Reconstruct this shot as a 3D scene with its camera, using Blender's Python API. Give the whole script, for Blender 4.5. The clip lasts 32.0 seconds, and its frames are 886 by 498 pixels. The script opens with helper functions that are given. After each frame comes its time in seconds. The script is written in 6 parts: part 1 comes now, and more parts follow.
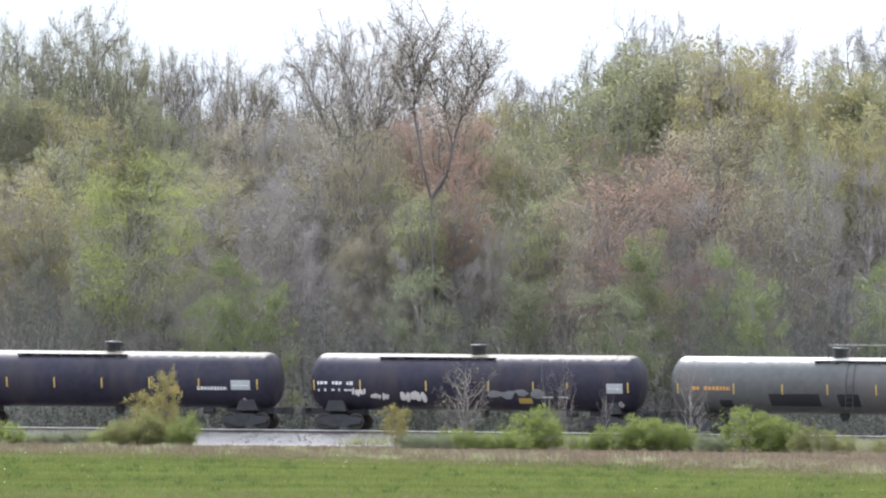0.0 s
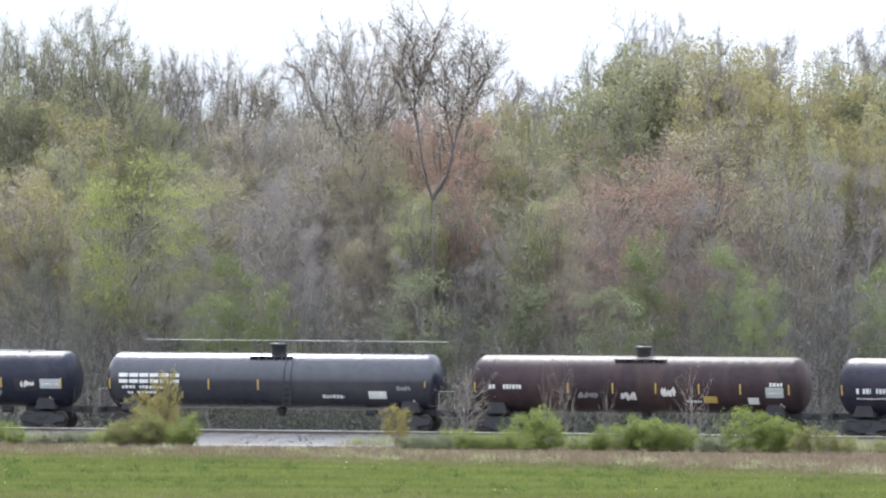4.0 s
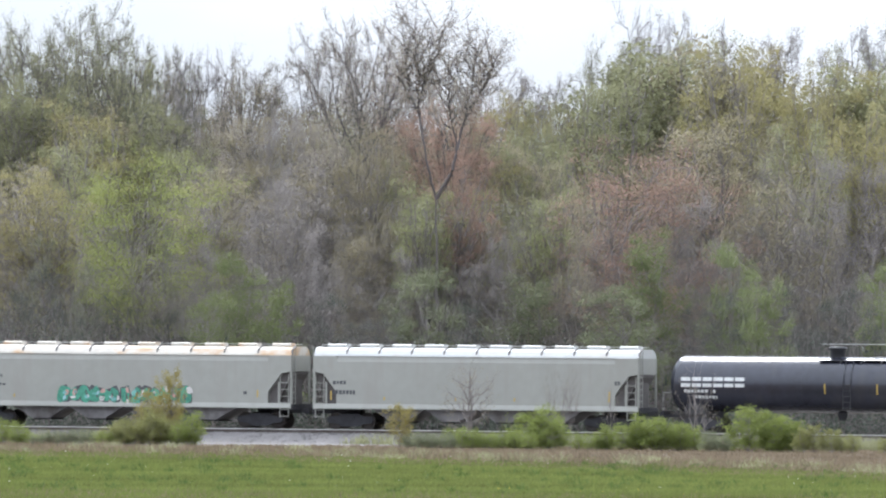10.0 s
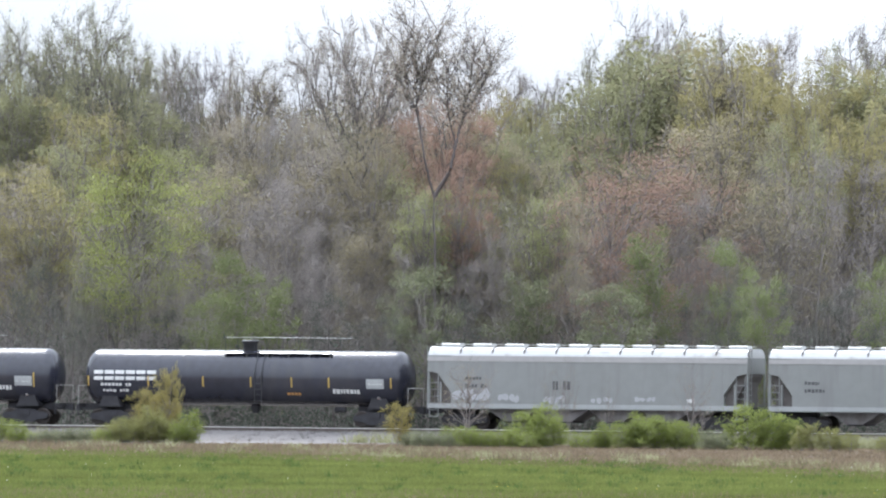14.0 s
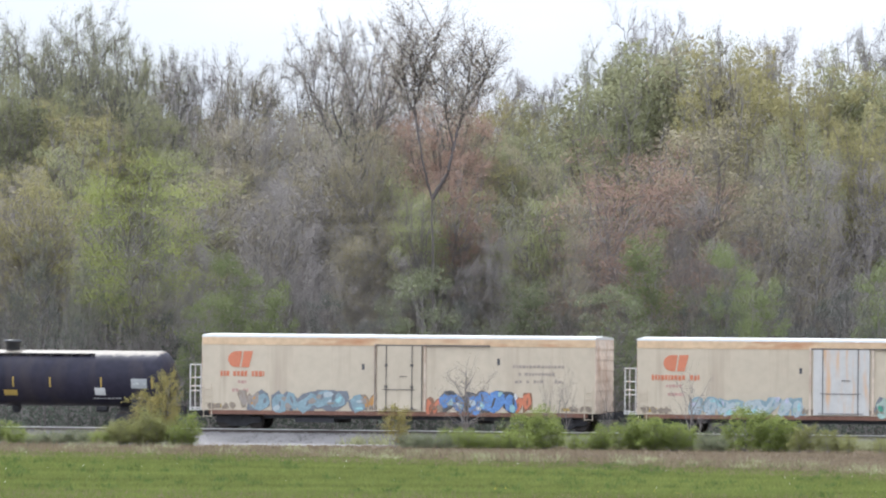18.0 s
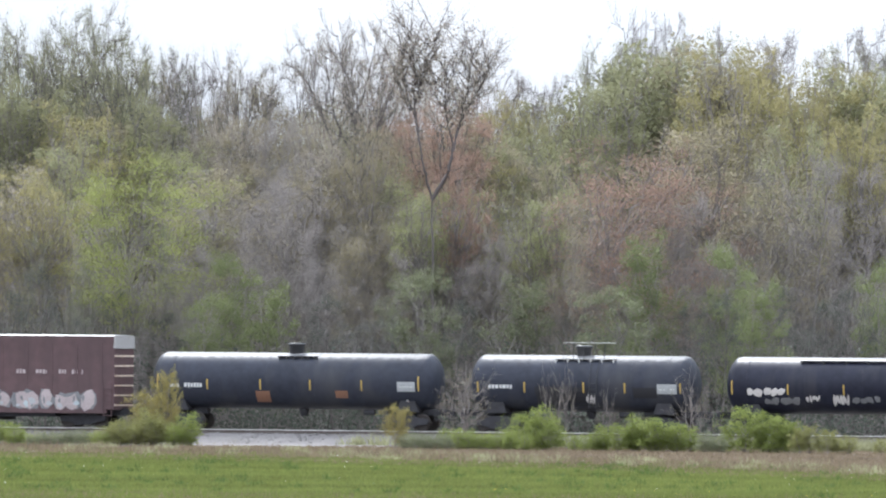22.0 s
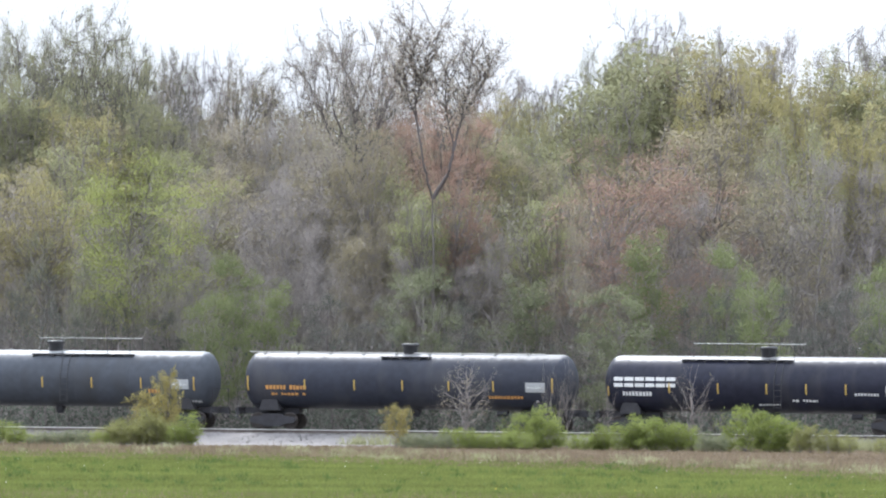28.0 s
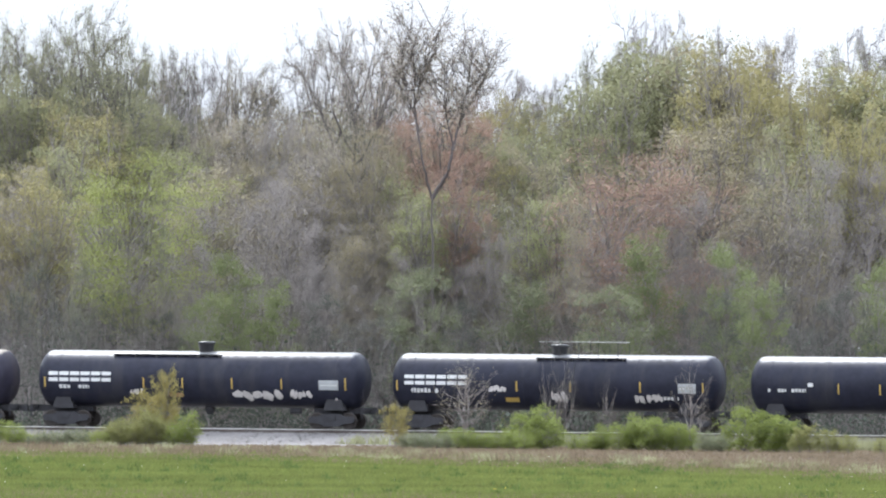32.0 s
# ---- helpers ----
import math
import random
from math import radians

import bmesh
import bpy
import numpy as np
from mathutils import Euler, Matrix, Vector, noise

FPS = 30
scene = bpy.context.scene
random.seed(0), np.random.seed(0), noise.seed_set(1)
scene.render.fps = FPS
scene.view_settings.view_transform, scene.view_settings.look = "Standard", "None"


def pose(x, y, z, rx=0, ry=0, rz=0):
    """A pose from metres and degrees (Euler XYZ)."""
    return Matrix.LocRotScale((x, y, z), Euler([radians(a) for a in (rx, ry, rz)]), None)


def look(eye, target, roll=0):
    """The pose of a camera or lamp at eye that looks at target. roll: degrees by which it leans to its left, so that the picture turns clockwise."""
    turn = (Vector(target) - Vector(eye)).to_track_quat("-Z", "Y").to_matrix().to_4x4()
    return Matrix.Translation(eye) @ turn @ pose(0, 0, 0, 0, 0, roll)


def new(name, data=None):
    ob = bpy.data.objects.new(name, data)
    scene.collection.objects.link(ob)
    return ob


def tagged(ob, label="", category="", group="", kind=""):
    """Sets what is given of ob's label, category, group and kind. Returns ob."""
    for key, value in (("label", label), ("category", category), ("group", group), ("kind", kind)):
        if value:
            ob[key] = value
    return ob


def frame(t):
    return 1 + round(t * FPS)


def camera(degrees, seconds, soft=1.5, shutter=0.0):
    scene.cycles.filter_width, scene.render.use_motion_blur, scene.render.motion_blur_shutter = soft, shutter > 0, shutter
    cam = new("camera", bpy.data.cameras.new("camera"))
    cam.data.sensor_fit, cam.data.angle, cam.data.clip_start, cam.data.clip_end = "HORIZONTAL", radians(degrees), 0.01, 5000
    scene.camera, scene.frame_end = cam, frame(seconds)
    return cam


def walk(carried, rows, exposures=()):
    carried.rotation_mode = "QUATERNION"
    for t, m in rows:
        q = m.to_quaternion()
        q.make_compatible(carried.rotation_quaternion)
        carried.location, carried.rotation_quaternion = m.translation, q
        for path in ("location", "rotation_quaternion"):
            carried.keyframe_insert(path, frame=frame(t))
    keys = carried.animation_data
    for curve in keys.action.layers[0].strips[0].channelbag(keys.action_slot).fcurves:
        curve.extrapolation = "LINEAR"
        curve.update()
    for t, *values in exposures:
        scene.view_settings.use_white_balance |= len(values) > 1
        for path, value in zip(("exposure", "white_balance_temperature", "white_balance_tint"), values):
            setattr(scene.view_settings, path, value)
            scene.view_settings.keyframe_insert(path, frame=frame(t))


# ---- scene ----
# Telephoto view over a field to a freight train before a spring wood.
# The camera stands 6 m above the field; the track crosses 1000 m ahead, its right end nearer.
cam = camera(2.7053, 32.0, soft=2.15, shutter=0.0)


def aim(x, z):
    """The camera's pose: x and z are the place it looks at, 1000 m ahead."""
    return look((0, 0, 6), (x, 1000, z), 0.50)


AIM_Z = 10.46
walk(cam, [(t, aim(-x / 33.2, AIM_Z + z / 33.2)) for t, x, z in (
    (0, -1.2, 1), (0.5, -0.3, 0.6), (1, 0, 1.6), (1.5, 0, 2.8), (2, -0.4, 2.8), (2.5, -2.6, 1.2), (3, -2.8, -1), (3.5, -1.5, 0.2),
    (5.5, 1.4, 4.4), (6, 0, 1.6), (6.5, -2.8, -1.2), (7, -1.5, 1.2), (7.5, -1.8, -1), (8, -4.2, -1.3), (8.5, 1.4, -0.3), (9, 6, -1.3),
    (9.5, 8.8, -1.3), (10, 7, -0.3), (10.5, 11.8, -1.2), (11, 13.4, -0.4), (11.5, 12.3, -3), (12, 10.4, -8.6), (12.5, 6.8, -9),
    (13, 6.2, -6.2), (13.5, 5.8, -3.4), (14, 3.6, -3), (14.5, 5.8, -3), (16.5, 0.2, 0), (18, 0, 0.3), (19, 0, 1.2), (20, 0, 1),
    (21.5, 0, 1.4), (23, -0.2, 0.2), (24, -0.6, -1.2), (24.5, 0, -1), (25, 0, 1.2), (25.5, 0, 1.5), (27.5, 0.3, 0), (28, 1, 0.6),
    (28.5, 0.6, 3.8), (29, 1, 2.2), (29.5, 0.2, 1.4), (30, 0, 0.2), (31, -1.4, -1.2), (31.5, -1.2, -0.2), (32, -0.2, 0))],
    exposures=[(t, e, 5880, 11) for t, e in ((0, 0.62), (6, 0.60), (8, 0.54), (10, 0.46), (12, 0.53), (14, 0.52), (16.5, 0.44), (20.5, 0.45), (22, 0.55),
                                             (24, 0.60), (28, 0.63), (32, 0.63))])

# ---- light: bright thin overcast, a soft sun behind the wood ----
SUN_EL, SUN_AZ = radians(49), radians(-16)
world = bpy.data.worlds.new("sky")
scene.world = world
world.use_nodes = True
nt = world.node_tree
nt.nodes.clear()
w_out, w_bg = nt.nodes.new("ShaderNodeOutputWorld"), nt.nodes.new("ShaderNodeBackground")
w_sky, w_noise, w_co = nt.nodes.new("ShaderNodeTexSky"), nt.nodes.new("ShaderNodeTexNoise"), nt.nodes.new("ShaderNodeTexCoord")
w_ramp, w_mix, w_cloud, w_map = (nt.nodes.new("ShaderNodeValToRGB"), nt.nodes.new("ShaderNodeMixRGB"), nt.nodes.new("ShaderNodeValToRGB"),
                                 nt.nodes.new("ShaderNodeMapping"))
w_sky.sky_type, w_sky.sun_disc, w_sky.sun_elevation, w_sky.sun_rotation = "NISHITA", False, SUN_EL, SUN_AZ
w_sky.dust_density, w_sky.air_density = 3.0, 1.0
w_map.inputs["Scale"].default_value = (1, 1, 3.2)
w_noise.inputs["Scale"].default_value, w_noise.inputs["Detail"].default_value = 14.0, 5.0
w_ramp.color_ramp.elements[0].position, w_ramp.color_ramp.elements[0].color = 0.3, (0.80, 0.80, 0.80, 1)
w_ramp.color_ramp.elements[1].position, w_ramp.color_ramp.elements[1].color = 0.7, (0.97, 0.97, 0.97, 1)
w_cloud.color_ramp.elements[0].position, w_cloud.color_ramp.elements[0].color = 0.35, (9.2, 9.7, 10.2, 1)
w_cloud.color_ramp.elements[1].position, w_cloud.color_ramp.elements[1].color = 0.62, (11.6, 11.8, 12.0, 1)
nt.links.new(w_co.outputs["Generated"], w_map.inputs["Vector"])
nt.links.new(w_map.outputs["Vector"], w_noise.inputs["Vector"])
nt.links.new(w_noise.outputs["Fac"], w_ramp.inputs["Fac"])
nt.links.new(w_noise.outputs["Fac"], w_cloud.inputs["Fac"])
nt.links.new(w_ramp.outputs["Color"], w_mix.inputs["Fac"])
nt.links.new(w_sky.outputs["Color"], w_mix.inputs["Color1"])
nt.links.new(w_cloud.outputs["Color"], w_mix.inputs["Color2"])
# an overcast sky is about three times as bright overhead as at the horizon
w_sep, w_up, w_sin, w_grade = nt.nodes.new("ShaderNodeSeparateXYZ"), nt.nodes.new("ShaderNodeMath"), nt.nodes.new("ShaderNodeMath"), nt.nodes.new("ShaderNodeVectorMath")
nt.links.new(w_co.outputs["Generated"], w_sep.inputs[0])
w_up.operation, w_up.inputs[1].default_value = "MAXIMUM", 0.0
w_root = nt.nodes.new("ShaderNodeMath")
w_root.operation, w_root.inputs[1].default_value = "POWER", 0.5
w_sin.operation, w_sin.inputs[1].default_value, w_sin.inputs[2].default_value = "MULTIPLY_ADD", 1.8, 0.70
w_grade.operation = "MULTIPLY"
nt.links.new(w_sep.outputs["Z"], w_up.inputs[0])
nt.links.new(w_up.outputs[0], w_root.inputs[0])
nt.links.new(w_root.outputs[0], w_sin.inputs[0])
nt.links.new(w_mix.outputs["Color"], w_grade.inputs[0])
nt.links.new(w_sin.outputs[0], w_grade.inputs[1])
nt.links.new(w_grade.outputs[0], w_bg.inputs["Color"])
nt.links.new(w_bg.outputs["Background"], w_out.inputs["Surface"])
w_bg.inputs["Strength"].default_value = 0.085

sun = new("sun", bpy.data.lights.new("sun", "SUN"))
sun.data.energy, sun.data.angle, sun.data.color = 2.9, radians(15), (1.0, 0.96, 0.88)
sun.matrix_world = look((0, 0, 60), (-math.sin(SUN_AZ) * math.cos(SUN_EL) * 10, -math.cos(SUN_AZ) * math.cos(SUN_EL) * 10, 60 - math.sin(SUN_EL) * 10))


# ---- materials ----
def mat(name, col, rough=0.7, metal=0.0, vary=0.25, scale=0.6, fine=6.0, bump=0.0, through_light=0.0, per_object=0.0, per_leaf=0.0,
        dirt=None, dirt_amount=0.0, dirt_scale=(1, 1, 1), top_tone=None, stretch=(1, 1, 1), spec=0.5):
    m = bpy.data.materials.new(name)
    m.use_nodes = True
    t = m.node_tree
    t.nodes.clear()

    def node(kind):
        return t.nodes.new("ShaderNode" + kind)

    out, bsdf, co = node("OutputMaterial"), node("BsdfPrincipled"), node("TexCoord")
    mp = node("Mapping")
    mp.inputs["Scale"].default_value = stretch
    t.links.new(co.outputs["Object"], mp.inputs["Vector"])
    big, small = node("TexNoise"), node("TexNoise")
    for n, s in ((big, scale), (small, fine)):
        n.inputs["Scale"].default_value, n.inputs["Detail"].default_value = s, 4.0
        t.links.new(mp.outputs["Vector"], n.inputs["Vector"])
    add = node("Math")
    add.operation = "ADD"
    t.links.new(big.outputs["Fac"], add.inputs[0])
    t.links.new(small.outputs["Fac"], add.inputs[1])
    value = add.outputs[0]
    for source, amount in (("obj", per_object), ("leaf", per_leaf)):
        if amount:
            n = node("ObjectInfo") if source == "obj" else node("NewGeometry")
            mad = node("Math")
            mad.operation, mad.inputs[1].default_value = "MULTIPLY_ADD", amount
            t.links.new(n.outputs["Random" if source == "obj" else "Random Per Island"], mad.inputs[0])
            t.links.new(value, mad.inputs[2])
            sub = node("Math")
            sub.operation, sub.inputs[1].default_value = "SUBTRACT", amount / 2
            t.links.new(mad.outputs[0], sub.inputs[0])
            value = sub.outputs[0]
    ramp = node("ValToRGB")
    half = node("Math")
    half.operation, half.inputs[1].default_value = "MULTIPLY", 0.5
    t.links.new(value, half.inputs[0])
    t.links.new(half.outputs[0], ramp.inputs["Fac"])
    lo, hi = [max(c * (1 - vary), 0.001) for c in col], [min(c * (1 + vary), 0.95) for c in col]
    ramp.color_ramp.elements[0].position, ramp.color_ramp.elements[0].color = 0.3, (*lo, 1)
    ramp.color_ramp.elements[1].position, ramp.color_ramp.elements[1].color = 0.7, (*hi, 1)
    colour = ramp.outputs["Color"]
    if dirt:
        dn, dr, dm, dmap = node("TexNoise"), node("ValToRGB"), node("MixRGB"), node("Mapping")
        dmap.inputs["Scale"].default_value = dirt_scale
        t.links.new(co.outputs["Object"], dmap.inputs["Vector"])
        dn.inputs["Scale"].default_value, dn.inputs["Detail"].default_value = 1.0, 6.0
        t.links.new(dmap.outputs["Vector"], dn.inputs["Vector"])
        dr.color_ramp.elements[0].position, dr.color_ramp.elements[1].position = 0.62 - dirt_amount * 0.3, 0.78 - dirt_amount * 0.2
        t.links.new(dn.outputs["Fac"], dr.inputs["Fac"])
        t.links.new(dr.outputs["Color"], dm.inputs["Fac"])
        t.links.new(colour, dm.inputs["Color1"])
        dm.inputs["Color2"].default_value = (*dirt, 1)
        colour = dm.outputs["Color"]
    # paler colour where the surface faces up, with a noisy edge
    if top_tone:
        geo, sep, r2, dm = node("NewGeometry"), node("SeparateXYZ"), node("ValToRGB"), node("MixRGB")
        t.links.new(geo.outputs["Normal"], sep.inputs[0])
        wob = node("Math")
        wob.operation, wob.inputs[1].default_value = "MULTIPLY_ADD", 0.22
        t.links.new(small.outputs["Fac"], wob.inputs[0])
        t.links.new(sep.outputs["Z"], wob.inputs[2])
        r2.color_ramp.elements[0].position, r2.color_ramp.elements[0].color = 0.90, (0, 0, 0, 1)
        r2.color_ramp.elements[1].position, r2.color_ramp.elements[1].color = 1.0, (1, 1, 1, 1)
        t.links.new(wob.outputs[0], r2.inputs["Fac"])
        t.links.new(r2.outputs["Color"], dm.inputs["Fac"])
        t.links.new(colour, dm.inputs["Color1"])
        dm.inputs["Color2"].default_value = (*top_tone, 1)
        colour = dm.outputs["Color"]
    t.links.new(colour, bsdf.inputs["Base Color"])
    bsdf.inputs["Roughness"].default_value, bsdf.inputs["Metallic"].default_value = rough, metal
    bsdf.inputs["Specular IOR Level"].default_value = spec
    if bump:
        b = node("Bump")
        b.inputs["Strength"].default_value, b.inputs["Distance"].default_value = bump, 0.05
        t.links.new(small.outputs["Fac"], b.inputs["Height"])
        t.links.new(b.outputs["Normal"], bsdf.inputs["Normal"])
    if through_light:
        tr, mx = node("BsdfTranslucent"), node("MixShader")
        mx.inputs[0].default_value = through_light
        t.links.new(colour, tr.inputs["Color"])
        t.links.new(bsdf.outputs[0], mx.inputs[1])
        t.links.new(tr.outputs[0], mx.inputs[2])
        t.links.new(mx.outputs[0], out.inputs["Surface"])
    else:
        t.links.new(bsdf.outputs[0], out.inputs["Surface"])
    return m


def leaf(name, col, vary=0.3):
    return mat(name, col, 0.7, vary=vary, scale=0.25, fine=1.2, through_light=0.72, per_object=0.22, per_leaf=0.07, spec=0.05)


LEAF = {
    "olive": leaf("olive_spring_leaves", (0.262, 0.264, 0.156)),
    "gold": leaf("yellow_olive_leaves", (0.30, 0.273, 0.138)),
    "lime": leaf("lime_young_leaves", (0.25, 0.272, 0.1)),
    "green": leaf("fresh_green_leaves", (0.19, 0.216, 0.106)),
    "dark": leaf("dull_green_leaves", (0.19, 0.205, 0.196)),
    "pale": leaf("pale_green_leaves", (0.30, 0.31, 0.165)),
    "red": leaf("reddish_buds", (0.295, 0.208, 0.165)),
    "tan": leaf("tan_buds", (0.355, 0.32, 0.265)),
    "grey": leaf("grey_buds", (0.30, 0.278, 0.262)),
    "twig": leaf("grey_brown_twigs", (0.278, 0.256, 0.243)),
    "yellow": leaf("yellow_green_leaves", (0.235, 0.238, 0.10)),
    "bush": leaf("bright_green_leaves", (0.208, 0.244, 0.077)),
    "straw": leaf("yellowish_tan_leaves", (0.265, 0.232, 0.092)),
    "umber": leaf("brownish_young_leaves", (0.288, 0.258, 0.178)),
    # leaf colour darkened to stand in for shade below the wood
    "shaded": leaf("shade_dark_leaves", (0.098, 0.112, 0.092)),
    "sage": leaf("sage_green_leaves", (0.172, 0.186, 0.116)),
}
BARK = {
    "dark": mat("dark_bark", (0.10, 0.086, 0.082), 0.9, vary=0.35, scale=0.5, fine=4, per_object=0.3),
    "grey": mat("grey_bark", (0.195, 0.178, 0.168), 0.9, vary=0.3, scale=0.5, fine=4, per_object=0.3),
    "brown": mat("brown_bark", (0.18, 0.161, 0.151), 0.9, vary=0.3, scale=0.5, fine=4, per_object=0.3),
}
BALLAST = mat("pale_crushed_stone", (0.172, 0.161, 0.156), 0.95, vary=0.28, scale=0.5, fine=9, bump=0.6, spec=0.2)
RAIL = mat("worn_rail_steel", (0.60, 0.58, 0.56), 0.5, 0.9, vary=0.15)
RAIL_WEB = mat("rusty_rail_web", (0.085, 0.068, 0.06), 0.85, vary=0.3)
TIE = mat("creosoted_wood", (0.06, 0.05, 0.042), 0.9, vary=0.35)
DRY = mat("dry_grass", (0.178, 0.14, 0.095), 0.85, vary=0.35, scale=0.12, fine=2.0, through_light=0.3, per_leaf=0.6, spec=0.2)
GRASS = mat("green_field_grass", (0.132, 0.151, 0.044), 0.8, vary=0.42, scale=0.06, fine=0.5, through_light=0.5, per_leaf=0.3, spec=0.2)
CLOVER = mat("dark_weed_leaves", (0.08, 0.118, 0.032), 0.8, vary=0.3, through_light=0.3, spec=0.2)
BLOOM = mat("yellow_bloom", (0.75, 0.55, 0.05), 0.7, vary=0.15)
SEED = mat("white_seed_heads", (0.75, 0.74, 0.68), 0.8, vary=0.1)


def ground_material():
    """Green field before the track, a dry verge along it, leaf litter under the wood."""
    m = bpy.data.materials.new("field_ground")
    m.use_nodes = True
    t = m.node_tree
    b = t.nodes["Principled BSDF"]
    b.inputs["Roughness"].default_value, b.inputs["Specular IOR Level"].default_value = 0.95, 0.1
    co, sep, n1, n2 = (t.nodes.new("ShaderNode" + k) for k in ("TexCoord", "SeparateXYZ", "TexNoise", "TexNoise"))
    t.links.new(co.outputs["Object"], sep.inputs[0])
    n1.inputs["Scale"].default_value, n1.inputs["Detail"].default_value = 0.09, 6
    n2.inputs["Scale"].default_value, n2.inputs["Detail"].default_value = 1.3, 4
    for n in (n1, n2):
        t.links.new(co.outputs["Object"], n.inputs["Vector"])

    def math_node(op, a, bb, c=None):
        n = t.nodes.new("ShaderNodeMath")
        n.operation = op
        for i, v in enumerate((a, bb, c)):
            if v is None:
                continue
            if isinstance(v, (int, float)):
                n.inputs[i].default_value = v
            else:
                t.links.new(v, n.inputs[i])
        return n.outputs[0]

    def blend(fac, one, two):
        n = t.nodes.new("ShaderNodeMixRGB")
        t.links.new(fac, n.inputs["Fac"])
        for key, v in (("Color1", one), ("Color2", two)):
            if isinstance(v, tuple):
                n.inputs[key].default_value = (*v, 1)
            else:
                t.links.new(v, n.inputs[key])
        return n.outputs["Color"]

    green = blend(n1.outputs["Fac"], (0.075, 0.10, 0.028), (0.11, 0.146, 0.038))
    green = blend(n2.outputs["Fac"], green, (0.092, 0.126, 0.032))
    dry = blend(n2.outputs["Fac"], (0.112, 0.086, 0.064), (0.175, 0.138, 0.103))
    litter = blend(n2.outputs["Fac"], (0.05, 0.043, 0.036), (0.09, 0.078, 0.06))
    edge = math_node("MULTIPLY_ADD", sep.outputs["X"], 2.6, sep.outputs["Y"])
    edge = math_node("ADD", edge, math_node("MULTIPLY", math_node("MULTIPLY", sep.outputs["X"], sep.outputs["X"]), 0.05))
    edge = math_node("MULTIPLY_ADD", n1.outputs["Fac"], 14.0, edge)
    fac = math_node("MULTIPLY", math_node("SUBTRACT", edge, 868.0), 0.03)
    fac.node.use_clamp = True
    behind = math_node("MULTIPLY_ADD", sep.outputs["X"], 0.3346, sep.outputs["Y"])
    fac2 = math_node("MULTIPLY", math_node("SUBTRACT", behind, 1008.0), 0.25)
    fac2.node.use_clamp = True
    t.links.new(blend(fac2, blend(fac, green, dry), litter), b.inputs["Base Color"])
    return m


GROUND = ground_material()


# ---- mesh helpers ----
class Geo:
    """Collects vertices and faces of one mesh."""

    def __init__(self):
        self.v, self.f, self.n = [], [], 0

    def add(self, verts, faces):
        verts = np.asarray(verts, float).reshape(-1, 3)
        self.v.append(verts)
        self.f.extend([tuple(int(i) + self.n for i in f) for f in faces])
        self.n += len(verts)
        return self

    def tube(self, pts, radii, sides=4):
        pts = np.asarray(pts, float)
        k = len(pts)
        d = np.gradient(pts, axis=0)
        d /= np.linalg.norm(d, axis=1, keepdims=True) + 1e-9
        ref = np.where(np.abs(d[:, 2:3]) > 0.9, [[1.0, 0, 0]], [[0, 0, 1.0]])
        a = np.cross(d, ref)
        a /= np.linalg.norm(a, axis=1, keepdims=True) + 1e-9
        b = np.cross(d, a)
        ang = np.arange(sides) * 2 * math.pi / sides
        ring = (a[:, None] * np.cos(ang)[None, :, None] + b[:, None] * np.sin(ang)[None, :, None]) * np.asarray(radii)[:, None, None]
        faces = [(i * sides + j, i * sides + (j + 1) % sides, (i + 1) * sides + (j + 1) % sides, (i + 1) * sides + j)
                 for i in range(k - 1) for j in range(sides)]
        return self.add((pts[:, None] + ring).reshape(-1, 3), faces)

    def box(self, x0, x1, y0, y1, z0, z1):
        v = [(x, y, z) for x in (x0, x1) for y in (y0, y1) for z in (z0, z1)]
        return self.add(v, [(0, 1, 3, 2), (4, 6, 7, 5), (0, 4, 5, 1), (2, 3, 7, 6), (0, 2, 6, 4), (1, 5, 7, 3)])

    def prism(self, outline, y0, y1):
        """An outline in x, z, drawn out from y0 to y1."""
        k = len(outline)
        v = [(x, y0, z) for x, z in outline] + [(x, y1, z) for x, z in outline]
        return self.add(v, [tuple(range(k)), tuple(range(2 * k - 1, k - 1, -1))] + [(i, i + k, (i + 1) % k + k, (i + 1) % k) for i in range(k)])

    def along(self, outline, x0, x1):
        """An outline in y, z, drawn out from x0 to x1."""
        k = len(outline)
        v = [(x0, y, z) for y, z in outline] + [(x1, y, z) for y, z in outline]
        return self.add(v, [tuple(range(k)), tuple(range(2 * k - 1, k - 1, -1))] + [(i, i + k, (i + 1) % k + k, (i + 1) % k) for i in range(k)])

    def lathe_x(self, profile, cy=0.0, cz=0.0, sides=28):
        """A profile of (x, radius) turned about the x axis."""
        k = len(profile)
        ang = np.arange(sides) * 2 * math.pi / sides
        v = [(x, cy + r * math.sin(q), cz + r * math.cos(q)) for x, r in profile for q in ang]
        f = [(i * sides + j, (i + 1) * sides + j, (i + 1) * sides + (j + 1) % sides, i * sides + (j + 1) % sides)
             for i in range(k - 1) for j in range(sides)]
        f += [tuple(range(sides)), tuple(range(k * sides - 1, (k - 1) * sides - 1, -1))]
        return self.add(v, f)

    def mesh(self, name, smooth=False):
        me = bpy.data.meshes.new(name)
        me.from_pydata(np.concatenate(self.v).tolist(), [], self.f)
        bm = bmesh.new()
        bm.from_mesh(me)
        if self.n < 6000:
            bmesh.ops.recalc_face_normals(bm, faces=bm.faces)
        bm.to_mesh(me)
        bm.free()
        if smooth:
            me.polygons.foreach_set("use_smooth", [True] * len(me.polygons))
        me.update()
        return me


